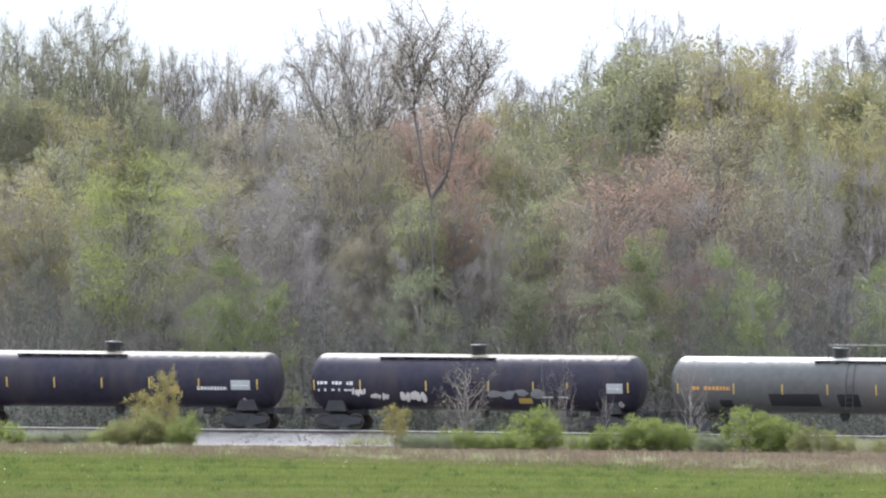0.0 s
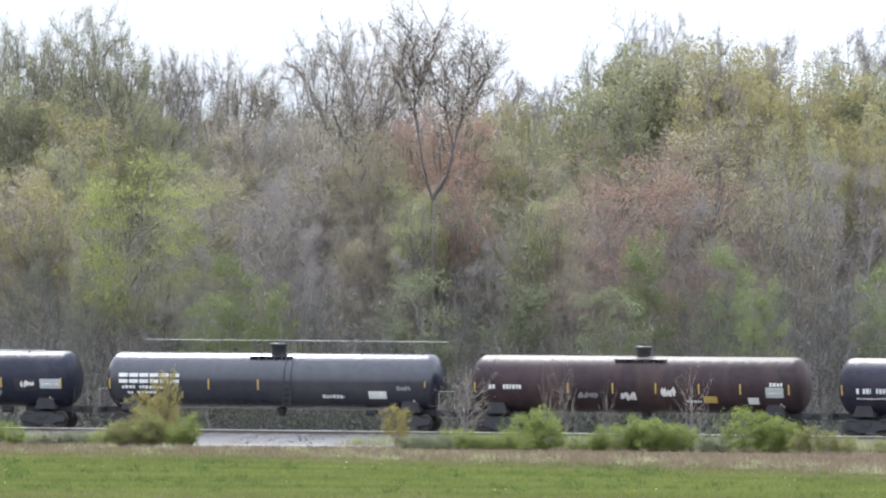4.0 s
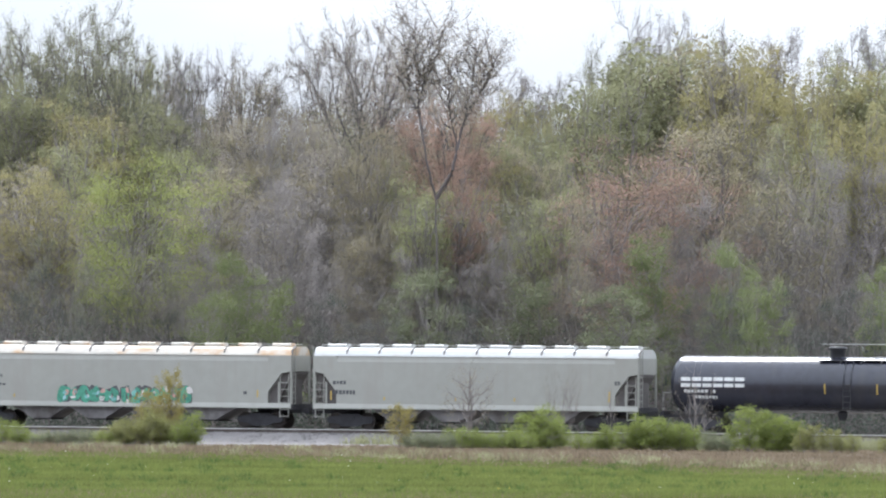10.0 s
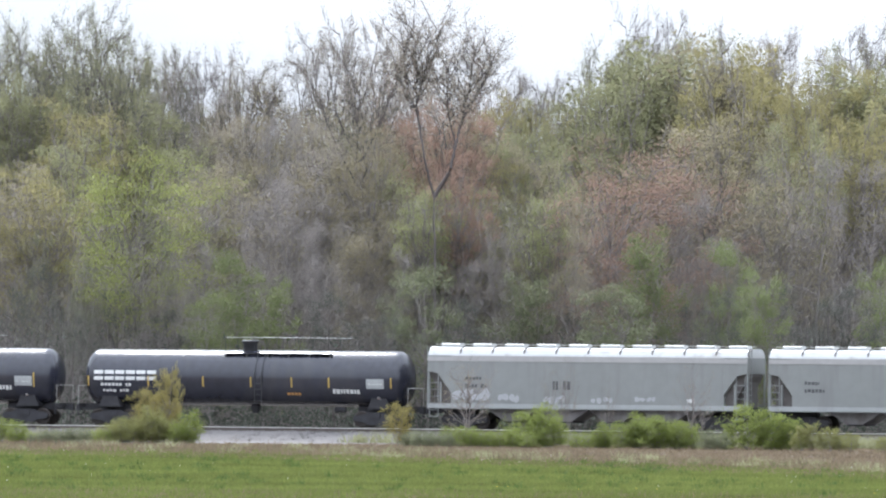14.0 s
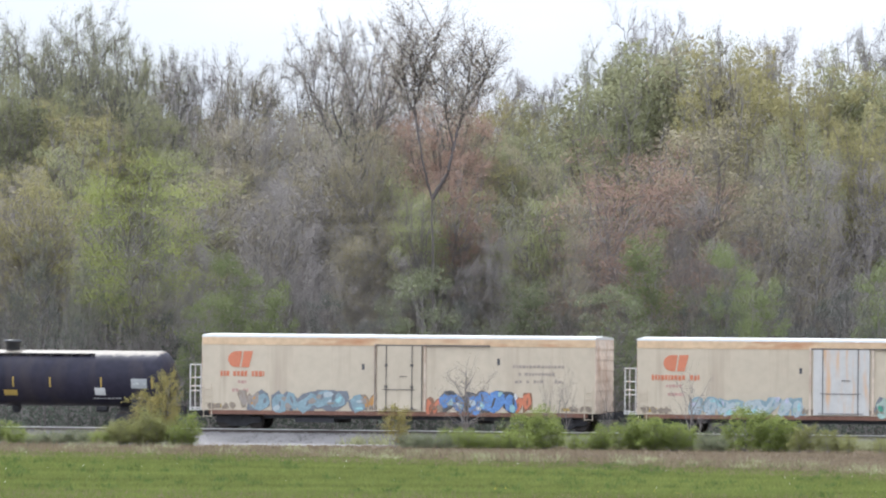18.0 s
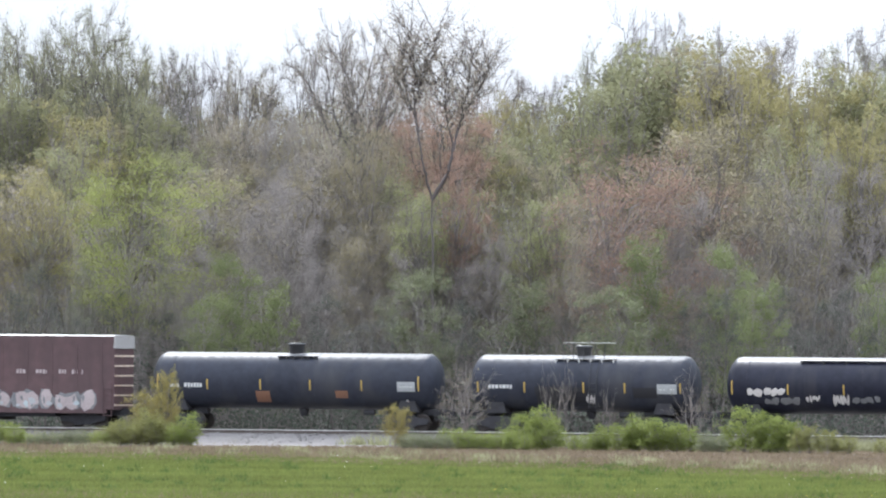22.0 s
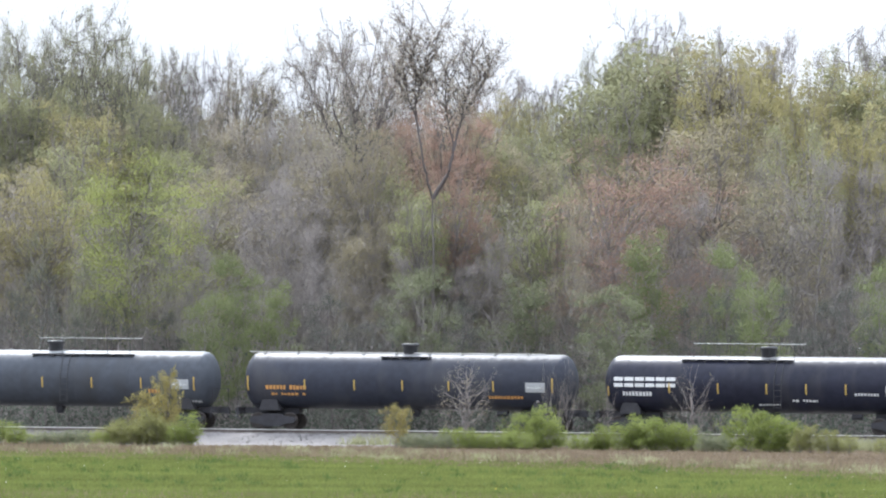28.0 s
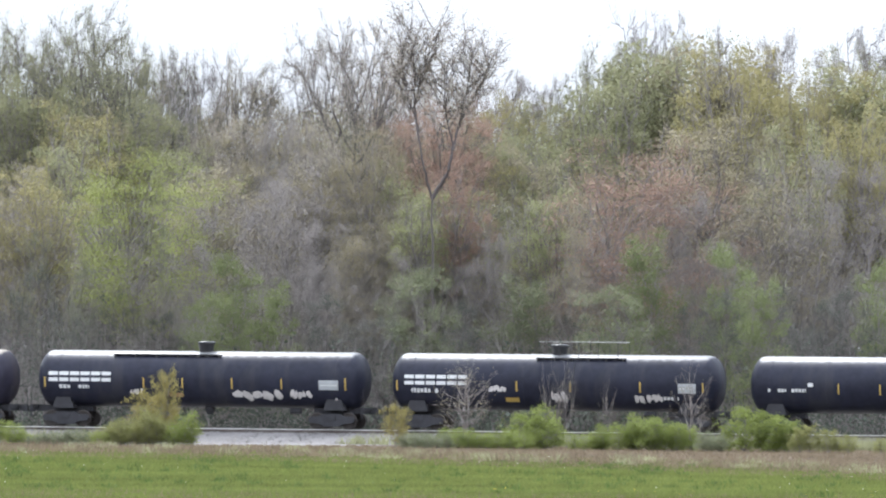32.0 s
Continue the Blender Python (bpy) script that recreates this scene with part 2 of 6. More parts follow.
def fast_mesh(name, verts, faces):
    """A mesh from arrays; all faces with the same number of corners."""
    me = bpy.data.meshes.new(name)
    verts, faces = np.asarray(verts, np.float32), np.asarray(faces, np.int32)
    k = faces.shape[1]
    me.vertices.add(len(verts))
    me.vertices.foreach_set("co", verts.ravel())
    me.loops.add(faces.size)
    me.loops.foreach_set("vertex_index", faces.ravel())
    me.polygons.add(len(faces))
    me.polygons.foreach_set("loop_start", np.arange(len(faces), dtype=np.int32) * k)
    me.update(calc_edges=True)
    return me


def part(name, geo, material, parent, label="", smooth=False):
    """Links one mesh under a thing or under a part."""
    me = geo if isinstance(geo, bpy.types.Mesh) else geo.mesh(name, smooth)
    if not me.materials:
        for m in material if isinstance(material, (list, tuple)) else [material]:
            me.materials.append(m)
    ob = new(name, me)
    ob.parent = parent
    if label:
        ob["label"] = label
    return ob


def setting(name, geo, material, label, category, kind="structure"):
    me = geo if isinstance(geo, bpy.types.Mesh) else geo.mesh(name)
    me.materials.append(material)
    return tagged(new(name, me), label, category, kind=kind)


# ---- the ground, the track bed and the track ----
YAW = radians(18.5)
TRACK = Matrix.Translation((0, 1000, 0)) @ Matrix.Rotation(-YAW, 4, "Z")
RAIL_Z, LIFT = 0.78, 0.12


g = Geo().add([(-4000, -600, 0), (4000, -600, 0), (4000, 5000, 0), (-4000, 5000, 0)], [(0, 1, 2, 3)])
setting("ground", g, GROUND, "flat green field with dry verge beside the railway", "ground")

rng = np.random.default_rng(5)
bed = Geo()
xs = np.concatenate([np.arange(-700, -60, 5), np.arange(-60, 60, 0.5), np.arange(60, 700.1, 5)])
prof = [(-5.2, -0.06), (-4.0, 0.30), (-2.6, 0.52), (-1.9, 0.58), (1.9, 0.58), (2.8, 0.46), (4.6, -0.06)]
vv = np.array([(x, y + rng.normal(0, 0.06), z + (rng.normal(0, 0.025) if 0 < z < 0.58 else 0)) for x in xs for y, z in prof])
k = len(prof)
bed.add(vv, [(i * k + j, i * k + j + 1, (i + 1) * k + j + 1, (i + 1) * k + j) for i in range(len(xs) - 1) for j in range(k - 1)])
ob = setting("track_bed", bed, BALLAST, "pale crushed-stone ballast bank under the railway track", "ballast")
ob.matrix_world = TRACK

# a flat gravel strip before the bank
ga, ge = np.arange(-75, 6.1, 1.5), []
for x in ga:
    reach = 31.0 - 26.0 * min(max((x + 9) / 13, 0), 1) ** 1.4
    reach *= 0.42 if x < -13.5 else 1.0
    ge += [(x, -reach + rng.normal(0, 1.0), 0.004), (x, -reach * 0.6 - 2, 0.03), (x, -4.9, 0.05)]
apron = Geo().add(np.array(ge), [(3 * i + j, 3 * i + j + 1, 3 * i + j + 4, 3 * i + j + 3) for i in range(len(ga) - 1) for j in range(2)])
setting("gravel_strip", apron, BALLAST, "flat strip of pale gravel beside the track bank", "gravel").matrix_world = TRACK

stones = rng.uniform((-34, -5.0, 0), (34, -1.4, 0), (2600, 3))
stones[:, 2] = np.interp(stones[:, 1], [p[0] for p in prof], [p[1] for p in prof])
sz = rng.uniform(0.03, 0.08, (len(stones), 1, 1))
tet = np.array([(1, 1, 1), (-1, -1, 1), (-1, 1, -1), (1, -1, -1)]) * 0.7
rv = stones[:, None] + (tet[None] + rng.normal(0, 0.35, (len(stones), 4, 3))) * sz
rf = (np.arange(len(stones))[:, None, None] * 4 + np.array([(0, 1, 2), (0, 3, 1), (0, 2, 3), (1, 3, 2)])[None]).reshape(-1, 3)
ob = setting("ballast_stones", fast_mesh("ballast_stones", rv.reshape(-1, 3), rf), BALLAST, "loose pale crushed stones on the track bank", "stones", "stuff")
ob.matrix_world = TRACK

track = tagged(new("railway_track"), "single railway track with worn steel rails on wooden ties", "track", kind="structure")
track.matrix_world = TRACK
for side in (-0.755, 0.755):
    part("rail", Geo().along([(side - 0.035, 0.74), (side + 0.035, 0.74), (side + 0.035, RAIL_Z), (side - 0.035, RAIL_Z)], -700, 700), RAIL, track, "shiny worn rail head")
    part("rail_web", Geo().along([(side - 0.075, 0.60), (side + 0.075, 0.60), (side + 0.075, 0.615), (side + 0.012, 0.64), (side + 0.012, 0.737),
                                  (side - 0.012, 0.737), (side - 0.012, 0.64), (side - 0.075, 0.615)], -700, 700), RAIL_WEB, track)
tie_me = Geo().box(-0.115, 0.115, -1.3, 1.3, 0.42, 0.598).mesh("tie")
tie_me.materials.append(TIE)
for i in range(-60, 60):
    part("tie", tie_me, TIE, track).location = (i * 0.54 + 0.03 * math.sin(i * 5.1), 0.03 * math.sin(i * 3.3), 0)
far_ties = Geo()
for i in range(-1290, 1290):
    if not -60 <= i < 60:
        far_ties.box(i * 0.54 - 0.115, i * 0.54 + 0.115, -1.3, 1.3, 0.42, 0.598)
tagged(part("distant_ties", far_ties, TIE, track), kind="stuff")


# ---- trees ----
def grow(seed, spread, first, rise, limbs=16, twigs=6, sprays=4, forks=1, wobble=0.02, sprigs=0, fork_at=0.7, thick=1.0, solid=False):
    """A tree of height 1: its wood as a Geo, and the places of its outer twigs (n, 2, 3).
    spread: crown's half width; first: height of the lowest limb; rise: how steeply the limbs climb."""
    r = np.random.default_rng(seed)
    wood, ends = Geo(), []

    def limb(p, d, length, radius, up, segs, sides, wob):
        pts = [np.array(p)]
        d = np.array(d, float)
        for _ in range(segs):
            d = d + r.normal(0, wob, 3) + np.array([0, 0, up])
            d /= np.linalg.norm(d)
            pts.append(pts[-1] + d * length / segs)
        pts = np.array(pts)
        if sides:
            wood.tube(pts, np.linspace(radius, radius * 0.25, segs + 1), sides)
        return pts

    def ribbon(p, q, w):
        d = q - p
        s = np.cross(d, r.normal(0, 1, 3))
        s = s / (np.linalg.norm(s) + 1e-9) * w
        wood.add([p - s, p + s, q], [(0, 1, 2)])

    # limbs reach for points on an egg-shaped crown
    mid_z, half_z = (first + 1) / 2, (1 - first) / 2
    for stem in range(forks):
        az = r.uniform(0, 6.28) + stem * 6.28 / forks
        lean = 0.0 if forks == 1 else 0.16
        trunk = limb((0, 0, 0), (lean * math.cos(az), lean * math.sin(az), 1), fork_at, 0.0125 / forks ** 0.4, 0.05, 10, 6, wobble + 0.03)
        tz = trunk[:, 2]
        for i in range(limbs):
            u = (i + 0.5) / limbs
            cz = 1 - 1.72 * u
            a = i * 2.39996 + r.normal(0, 0.25) + stem
            rad = max(1 - cz * cz, 0) ** 0.42
            out = r.uniform(0.62, 1.0) if i > 2 else 0.75
            goal = np.array([math.cos(a) * rad * spread * out, math.sin(a) * rad * spread * out, mid_z + cz * half_z * (0.5 + 0.5 * out)])
            goal[:2] += trunk[-1, :2] * (0.8 if forks > 1 else 0.3)
            hd = math.hypot(goal[0], goal[1])
            h = min(max(goal[2] - rise * hd - r.uniform(0.03, 0.2), first * 0.75), tz[-1] * r.uniform(0.86, 1.0))
            p = np.array([np.interp(h, tz, trunk[:, c]) for c in range(3)])
            size = max(np.linalg.norm(goal - p), 0.03)
            bend = (p + goal) / 2 + np.array([goal[0], goal[1], 0]) * 0.12 + r.normal(0, 0.06, 6)[:3] * size
            q = np.linspace(0, 1, 7)[:, None]
            b = p * (1 - q) ** 2 + bend * 2 * q * (1 - q) + goal * q * q
            b[1:-1] += r.normal(0, 0.022 * size, (5, 3))
            wood.tube(b, np.linspace(0.0022 + 0.010 * size, 0.0009, 7) * thick, 4)
            for j in range(twigs):
                v = 0.2 + 0.8 * ((j + r.uniform(0, 1)) / twigs) ** 0.65
                bp = np.array([np.interp(v * 6, range(7), b[:, c]) for c in range(3)])
                bd = b[min(int(v * 6) + 1, 6)] - b[min(int(v * 6), 5)]
                bd = bd / (np.linalg.norm(bd) + 1e-9) + r.normal(0, 0.72, 3) + np.array([0, 0, 0.03])
                w = limb(bp, bd / np.linalg.norm(bd), (0.22 * size + 0.26 * spread) * r.uniform(0.4, 0.8), 0.0016, 0.06, 3, 3 if solid else 0, 0.18)
                wl = np.linalg.norm(w[-1] - w[0])
                if not solid:
                    ribbon(w[0], w[2], 0.0016)
                    ribbon(w[1], w[3], 0.0011)
                for s in range(sprays):
                    t = r.uniform(0.2, 1)
                    wp = np.array([np.interp(t * 3, range(4), w[:, c]) for c in range(3)])
                    wd = r.normal(0, 0.55, 3) + (w[-1] - w[0]) / (wl + 1e-9) + np.array([0, 0, 0.12])
                    we = wp + wd / np.linalg.norm(wd) * wl * r.uniform(0.3, 0.6)
                    ribbon(wp, we, 0.0007)
                    for _ in range(sprigs):
                        m = wp + (we - wp) * r.uniform(0.2, 0.9)
                        ribbon(m, m + r.normal(0, 1, 3) * wl * 0.1 + (we - wp) * 0.35, 0.0005)
                    ends.append((wp, we))
    return wood, np.array(ends)


def leaves(ends, count, size, scatter, seed, clumps=0, billow=0.05, share=0.7):
    """Small uneven leaf sprays along the outer twigs; a share of them is gathered in rounded clumps."""
    r = np.random.default_rng(seed)
    pick = r.integers(0, len(ends), count)
    u = r.uniform(0, 1.05, (count, 1))
    c = ends[pick, 0] * (1 - u) + ends[pick, 1] * u + r.normal(0, scatter, (count, 3))
    if clumps:
        hubs = ends[r.integers(0, len(ends), clumps), 1]
        wide = r.uniform(0.55, 1.3, (clumps, 1)) * billow
        n = int(count * share)
        own = r.integers(0, clumps, n)
        d = r.normal(0, 1, (n, 3))
        d /= np.linalg.norm(d, axis=1, keepdims=True)
        # denser towards the clump's upper shell
        d[:, 2] = np.where(d[:, 2] < -0.2, d[:, 2] * 0.6, d[:, 2])
        c[:n] = hubs[own] + d * wide[own] * r.uniform(0.25, 1.0, (n, 1)) ** 0.5 * (1, 1, 0.8)
    a, b = r.normal(0, 1, (count, 3)), r.normal(0, 1, (count, 3))
    a /= np.linalg.norm(a, axis=1, keepdims=True)
    b = b - a * (a * b).sum(1, keepdims=True)
    b /= np.linalg.norm(b, axis=1, keepdims=True)
    s = size * r.uniform(0.5, 1.35, (count, 1))
    v = np.stack([c - a * s * 0.7, c + b * s * 0.6, c + a * s * 0.6 - b * s * 0.3], 1)
    v += r.normal(0, size * 0.12, v.shape)
    return fast_mesh("crown", v.reshape(-1, 3), np.arange(count * 3).reshape(-1, 3))


FORMS = {}


def keep_form(key, wood, ends, count, size, scatter, seed, centred=True, **bunches):
    """Keeps a tree shape, scaled to height 1 and with the middle of its crown over its origin."""
    tall = float(np.quantile(ends[:, 1, 2], 0.995))
    shift = np.array([*np.median(ends[:, 1, :2], axis=0), 0.0]) if centred else np.zeros(3)
    wood.v = [(v - shift) / tall for v in wood.v]
    ends = (ends - shift) / tall
    far = np.abs(ends[:, 1, :2]).ravel()
    FORMS[key] = (wood.mesh("trunk"), leaves(ends, count, size, scatter, seed + 50, **bunches), 2.0 * float(np.quantile(far, 0.95)))


def tree_form(key, count, size, scatter, seed, clumps=0, billow=0.05, share=0.7, **shape):
    """One tree shape of height 1: the meshes of its wood and of its crown."""
    keep_form(key, *grow(seed, **shape), count, size, scatter, seed, clumps=clumps, billow=billow, share=share)


def branching(seed, first, limbs, angle, reach=1.0, up=0.10, bend=0.03, forks=(6, 4, 4), thick=1.0, leader=0.9):
    """An open-crowned tree of height 1 whose limbs fork again and again: its wood, and the places of its outer twigs.
    first: height of the lowest fork; angle: how far the limbs lean out, in degrees; reach: their length; forks: shoots on a limb, a branch, a twig."""
    r = np.random.default_rng(seed)
    wood, ends = Geo(), []

    def turned(d, degrees):
        n = r.normal(0, 1, 3)
        n -= d * (n @ d)
        n /= np.linalg.norm(n) + 1e-9
        return d * math.cos(radians(degrees)) + n * math.sin(radians(degrees))

    def shoot(p, d, length, radius, segs, sides, lift, wob, tip=0.3):
        pts = [np.array(p, float)]
        for _ in range(segs):
            d = d + r.normal(0, wob, 3) + np.array([0, 0, lift])
            d = d / np.linalg.norm(d)
            pts.append(pts[-1] + d * length / segs)
        pts = np.array(pts)
        if sides:
            wood.tube(pts, np.linspace(radius, radius * tip, segs + 1), sides)
        return pts

    def at(pts, v):
        q = v * (len(pts) - 1)
        i = min(int(q), len(pts) - 2)
        d = pts[i + 1] - pts[i]
        return pts[i] + d * (q - i), d / (np.linalg.norm(d) + 1e-9)

    def ribbon(p, q, w):
        s = np.cross(q - p, r.normal(0, 1, 3))
        s = s / (np.linalg.norm(s) + 1e-9) * w
        wood.add([p - s, p + s, q], [(0, 1, 2)])

    trunk = shoot((0, 0, 0), np.array([r.normal(0, 0.05), r.normal(0, 0.05), 1.0]), leader, 0.0115 * thick, 12, 6, 0.06, bend, 0.16)
    for i in range(limbs):
        v = (first + (leader * 0.96 - first) * ((i + r.uniform(0, 0.6)) / limbs) ** 1.15) / leader
        p, d = at(trunk, v)
        az, lean = i * 2.39996 + r.normal(0, 0.3), radians(angle * r.uniform(0.7, 1.2) * (1.1 - 0.45 * v))
        start = np.array([math.cos(az) * math.sin(lean), math.sin(az) * math.sin(lean), math.cos(lean)])
        size = max(1.0 - p[2] + 0.05, 0.16) * r.uniform(0.75, 1.2) * reach
        limb = shoot(p, start, size, (0.0022 + 0.011 * size) * thick, 7, 5, up, 0.13)
        for j in range(forks[0]):
            v1 = 0.22 + 0.78 * (j + r.uniform(0, 0.8)) / forks[0]
            p1, d1 = at(limb, min(v1, 1.0))
            l1 = size * r.uniform(0.28, 0.5) * (1.15 - 0.5 * v1)
            b1 = shoot(p1, turned(d1, r.uniform(30, 65)), l1, (0.0012 + 0.008 * l1) * thick, 4, 3, up * 0.9, 0.16)
            for k in range(forks[1]):
                p2, d2 = at(b1, min(0.25 + 0.75 * (k + r.uniform(0, 0.9)) / forks[1], 1.0))
                l2 = l1 * r.uniform(0.3, 0.6)
                b2 = shoot(p2, turned(d2, r.uniform(20, 60)), l2, 0.0011 * thick, 2, 0, up * 0.6, 0.14)
                ribbon(b2[0], b2[1], 0.0013 * thick)
                ribbon(b2[0] * 0.4 + b2[1] * 0.6, b2[2], 0.001 * thick)
                for _ in range(forks[2]):
                    p3, d3 = at(b2, r.uniform(0.2, 1.0))
                    e3 = p3 + turned(d3, r.uniform(15, 60)) * l2 * r.uniform(0.3, 0.65) + np.array([0, 0, 0.1 * l2])
                    ribbon(p3, e3, 0.00075)
                    ends.append((p3, e3))
    return wood, np.array(ends)


def open_form(key, count, size, scatter, seed, **shape):
    """One open-crowned tree shape of height 1."""
    keep_form(key, *branching(seed, **shape), count, size, scatter, seed)


# bare or budding tall trees
open_form("tall_a", 17000, 0.0030, 0.008, 111, first=0.54, limbs=12, angle=78, reach=0.74, up=0.05, bend=0.05, forks=(9, 6, 5), leader=0.86, thick=0.8)
open_form("tall_b", 13000, 0.0030, 0.008, 112, first=0.60, limbs=10, angle=52, reach=0.60, up=0.035, bend=0.07, forks=(9, 6, 4), leader=0.88, thick=0.8)
open_form("tall_c", 15000, 0.0030, 0.008, 113, first=0.58, limbs=9, angle=58, reach=0.68, up=0.02, bend=0.07, forks=(9, 6, 5), leader=0.80, thick=0.8)


def forked_form(key, count, size, scatter, seed, stems):
    """A tree whose stems are drawn by hand: each a line of (x, z) with the radius at its foot; twigs grow from their upper parts."""
    r = np.random.default_rng(seed)
    wood, ends = Geo(), []
    for radius, bare, line in stems:
        q = np.array(line, float)
        u = np.linspace(0, len(q) - 1, 4 * len(q))
        pts = np.stack([np.interp(u, range(len(q)), q[:, 0]), 0.02 * np.sin(u * 2.1 + seed), np.interp(u, range(len(q)), q[:, 1])], 1)
        pts[1:-1] = (pts[:-2] + 2 * pts[1:-1] + pts[2:]) / 4
        pts[1:-1] += r.normal(0, 0.0012, (len(pts) - 2, 3))
        wood.tube(pts, np.linspace(radius, radius * 0.28, len(pts)), 6)
        for k in range(int(bare * len(pts)), len(pts)):
            for _ in range(2):
                az, rise, long = r.uniform(0, 6.28), r.uniform(0.3, 1.5), r.uniform(0.04, 0.095)
                d = np.array([math.cos(az), math.sin(az), rise])
                limb = np.stack([pts[k] + d / np.linalg.norm(d) * long * v + np.array([0, 0, 0.25 * long * v * v]) for v in np.linspace(0, 1, 4)]) + r.normal(0, 0.002, (4, 3))
                wood.tube(limb, np.linspace(0.0016, 0.0006, 4), 3)
                for _ in range(16):
                    p = limb[r.integers(1, 4)]
                    e = p + r.normal(0, 0.018, 3) + d * 0.012
                    side = np.cross(e - p, r.normal(0, 1, 3))
                    side *= 0.0007 / (np.linalg.norm(side) + 1e-9)
                    wood.add([p - side, p + side, e], [(0, 1, 2)])
                    ends.append((p, e))
    keep_form(key, wood, np.array(ends), count, size, scatter, seed, centred=False)


forked_form("forked", 15000, 0.0030, 0.009, 14, (
    (0.0066, 2.0, ((0.0, 0.0), (0.006, 0.3), (0.0, 0.59))),
    (0.0036, 0.5, ((0.0, 0.59), (-0.02, 0.655), (-0.033, 0.737), (-0.046, 0.827), (-0.043, 0.90), (-0.054, 0.99))),
    (0.0025, 0.3, ((-0.045, 0.814), (-0.024, 0.89), (0.001, 0.99))),
    (0.0022, 0.3, ((-0.033, 0.75), (-0.066, 0.852), (-0.079, 0.955))),
    (0.0054, 0.5, ((0.0, 0.59), (0.033, 0.64), (0.05, 0.71), (0.069, 0.788), (0.084, 0.865), (0.094, 0.95))),
    (0.0025, 0.2, ((0.05, 0.718), (0.027, 0.814), (0.033, 0.89))),
    (0.0025, 0.2, ((0.074, 0.80), (0.116, 0.86), (0.135, 0.915)))))
# full spring crowns
tree_form("full_a", 18500, 0.0047, 0.012, 21, clumps=170, billow=0.032, share=0.6, spread=0.16, first=0.58, rise=0.5, limbs=34, twigs=6, sprays=4, thick=0.9)
tree_form("full_b", 18500, 0.0047, 0.012, 22, clumps=170, billow=0.032, share=0.6, spread=0.13, first=0.54, rise=0.6, limbs=18, twigs=7, sprays=4, forks=2, thick=0.9)
tree_form("full_c", 18500, 0.0047, 0.012, 23, clumps=170, billow=0.032, share=0.6, spread=0.2, first=0.55, rise=0.5, limbs=38, twigs=6, sprays=4, wobble=0.04, thick=0.9)
# low soft domes
tree_form("dome", 13000, 0.0056, 0.017, 61, clumps=190, billow=0.045, share=0.55, spread=0.24, first=0.34, rise=0.7, limbs=40, twigs=6, sprays=4, thick=0.45)
tree_form("full_dome", 34000, 0.0040, 0.02, 62, clumps=240, billow=0.05, share=0.65, spread=0.24, first=0.36, rise=0.7, limbs=40, twigs=6, sprays=4, thick=0.4)
# bare grey thickets
open_form("bare_a", 9500, 0.0038, 0.014, 131, first=0.24, limbs=14, angle=72, reach=0.44, up=0.01, bend=0.06, forks=(8, 5, 4), thick=0.45)
open_form("bare_b", 9500, 0.0038, 0.014, 132, first=0.3, limbs=14, angle=60, reach=0.42, up=0.015, bend=0.05, forks=(8, 5, 4), thick=0.45)
# young leafy trees
tree_form("young_a", 14500, 0.0090, 0.020, 41, clumps=70, billow=0.085, share=0.75, spread=0.26, first=0.12, rise=0.6, limbs=22, twigs=5, sprays=4)
tree_form("young_b", 14500, 0.0090, 0.020, 42, clumps=70, billow=0.085, share=0.75, spread=0.19, first=0.1, rise=0.7, limbs=12, twigs=5, sprays=4, forks=2)
# crowns far back in the wood
tree_form("back_a", 7000, 0.0096, 0.018, 24, spread=0.16, first=0.5, rise=0.5, limbs=18, twigs=4, sprays=3)
tree_form("back_b", 7000, 0.0096, 0.018, 25, spread=0.14, first=0.45, rise=0.6, limbs=12, twigs=4, sprays=3, forks=2)


def tree(form, leaf_kind, bark, x, behind, height, width=1.0, turn=0.0, name="tree", label="", group="trees of the wood", category="tree"):
    """A tree at x metres across the view, behind metres beyond the track."""
    ob = new(name)
    wood, crown, _ = FORMS[form]
    ob.matrix_world = pose(x, 1000 + behind - x * math.tan(YAW), -0.05, 0, 0, turn) @ Matrix.Diagonal((width * height, width * height, height, 1))
    for nm, me, m in (("trunk", wood, BARK[bark]), ("crown", crown, LEAF[leaf_kind])):
        if me is None:
            continue
        if not me.materials:
            me.materials.append(m)
        p = new(nm, me)
        p.parent = ob
        p.material_slots[0].link = "OBJECT"
        p.material_slots[0].material = m
    return tagged(ob, label or TREE_LABEL[leaf_kind], category, group)


TREE_LABEL = {
    "olive": "tall spring tree with a thin olive-brown crown in the wood",
    "gold": "tall spring tree with a yellowish olive crown in the wood",
    "lime": "broad tree with light lime-green young leaves at the wood's edge",
    "green": "young tree with fresh green leaves at the edge of the wood",
    "dark": "low tree with dull green leaves in the wood's shade",
    "pale": "slender tree with pale green leaves at the wood's edge",
    "red": "spring tree with reddish-brown buds in the wood",
    "tan": "tall nearly bare tree with sparse tan buds against the sky",
    "grey": "bare grey tree with fine tangled twigs in the wood",
    "yellow": "small tree with yellow-green leaves",
    "bush": "bright green leafy tree",
    "shaded": "low bare thicket, leaves darkened for shade at the wood's foot",
    "twig": "bare grey-brown thicket at the edge of the wood",
    "straw": "shrub with thin yellowish-tan leaves",
    "umber": "spring tree with brownish young leaves in the wood",
    "sage": "young tree with sage-green leaves at the edge of the wood",
}


def px(x, behind=38.0):
    return (x - 784) * (1000 + behind) / 33200


def top(x, y, behind):
    """Height of a tree whose top shows that far up the view."""
    return (589 + 199200 / (1000 + behind) - y + 0.0087 * (x - 784)) * (1000 + behind) / 33200


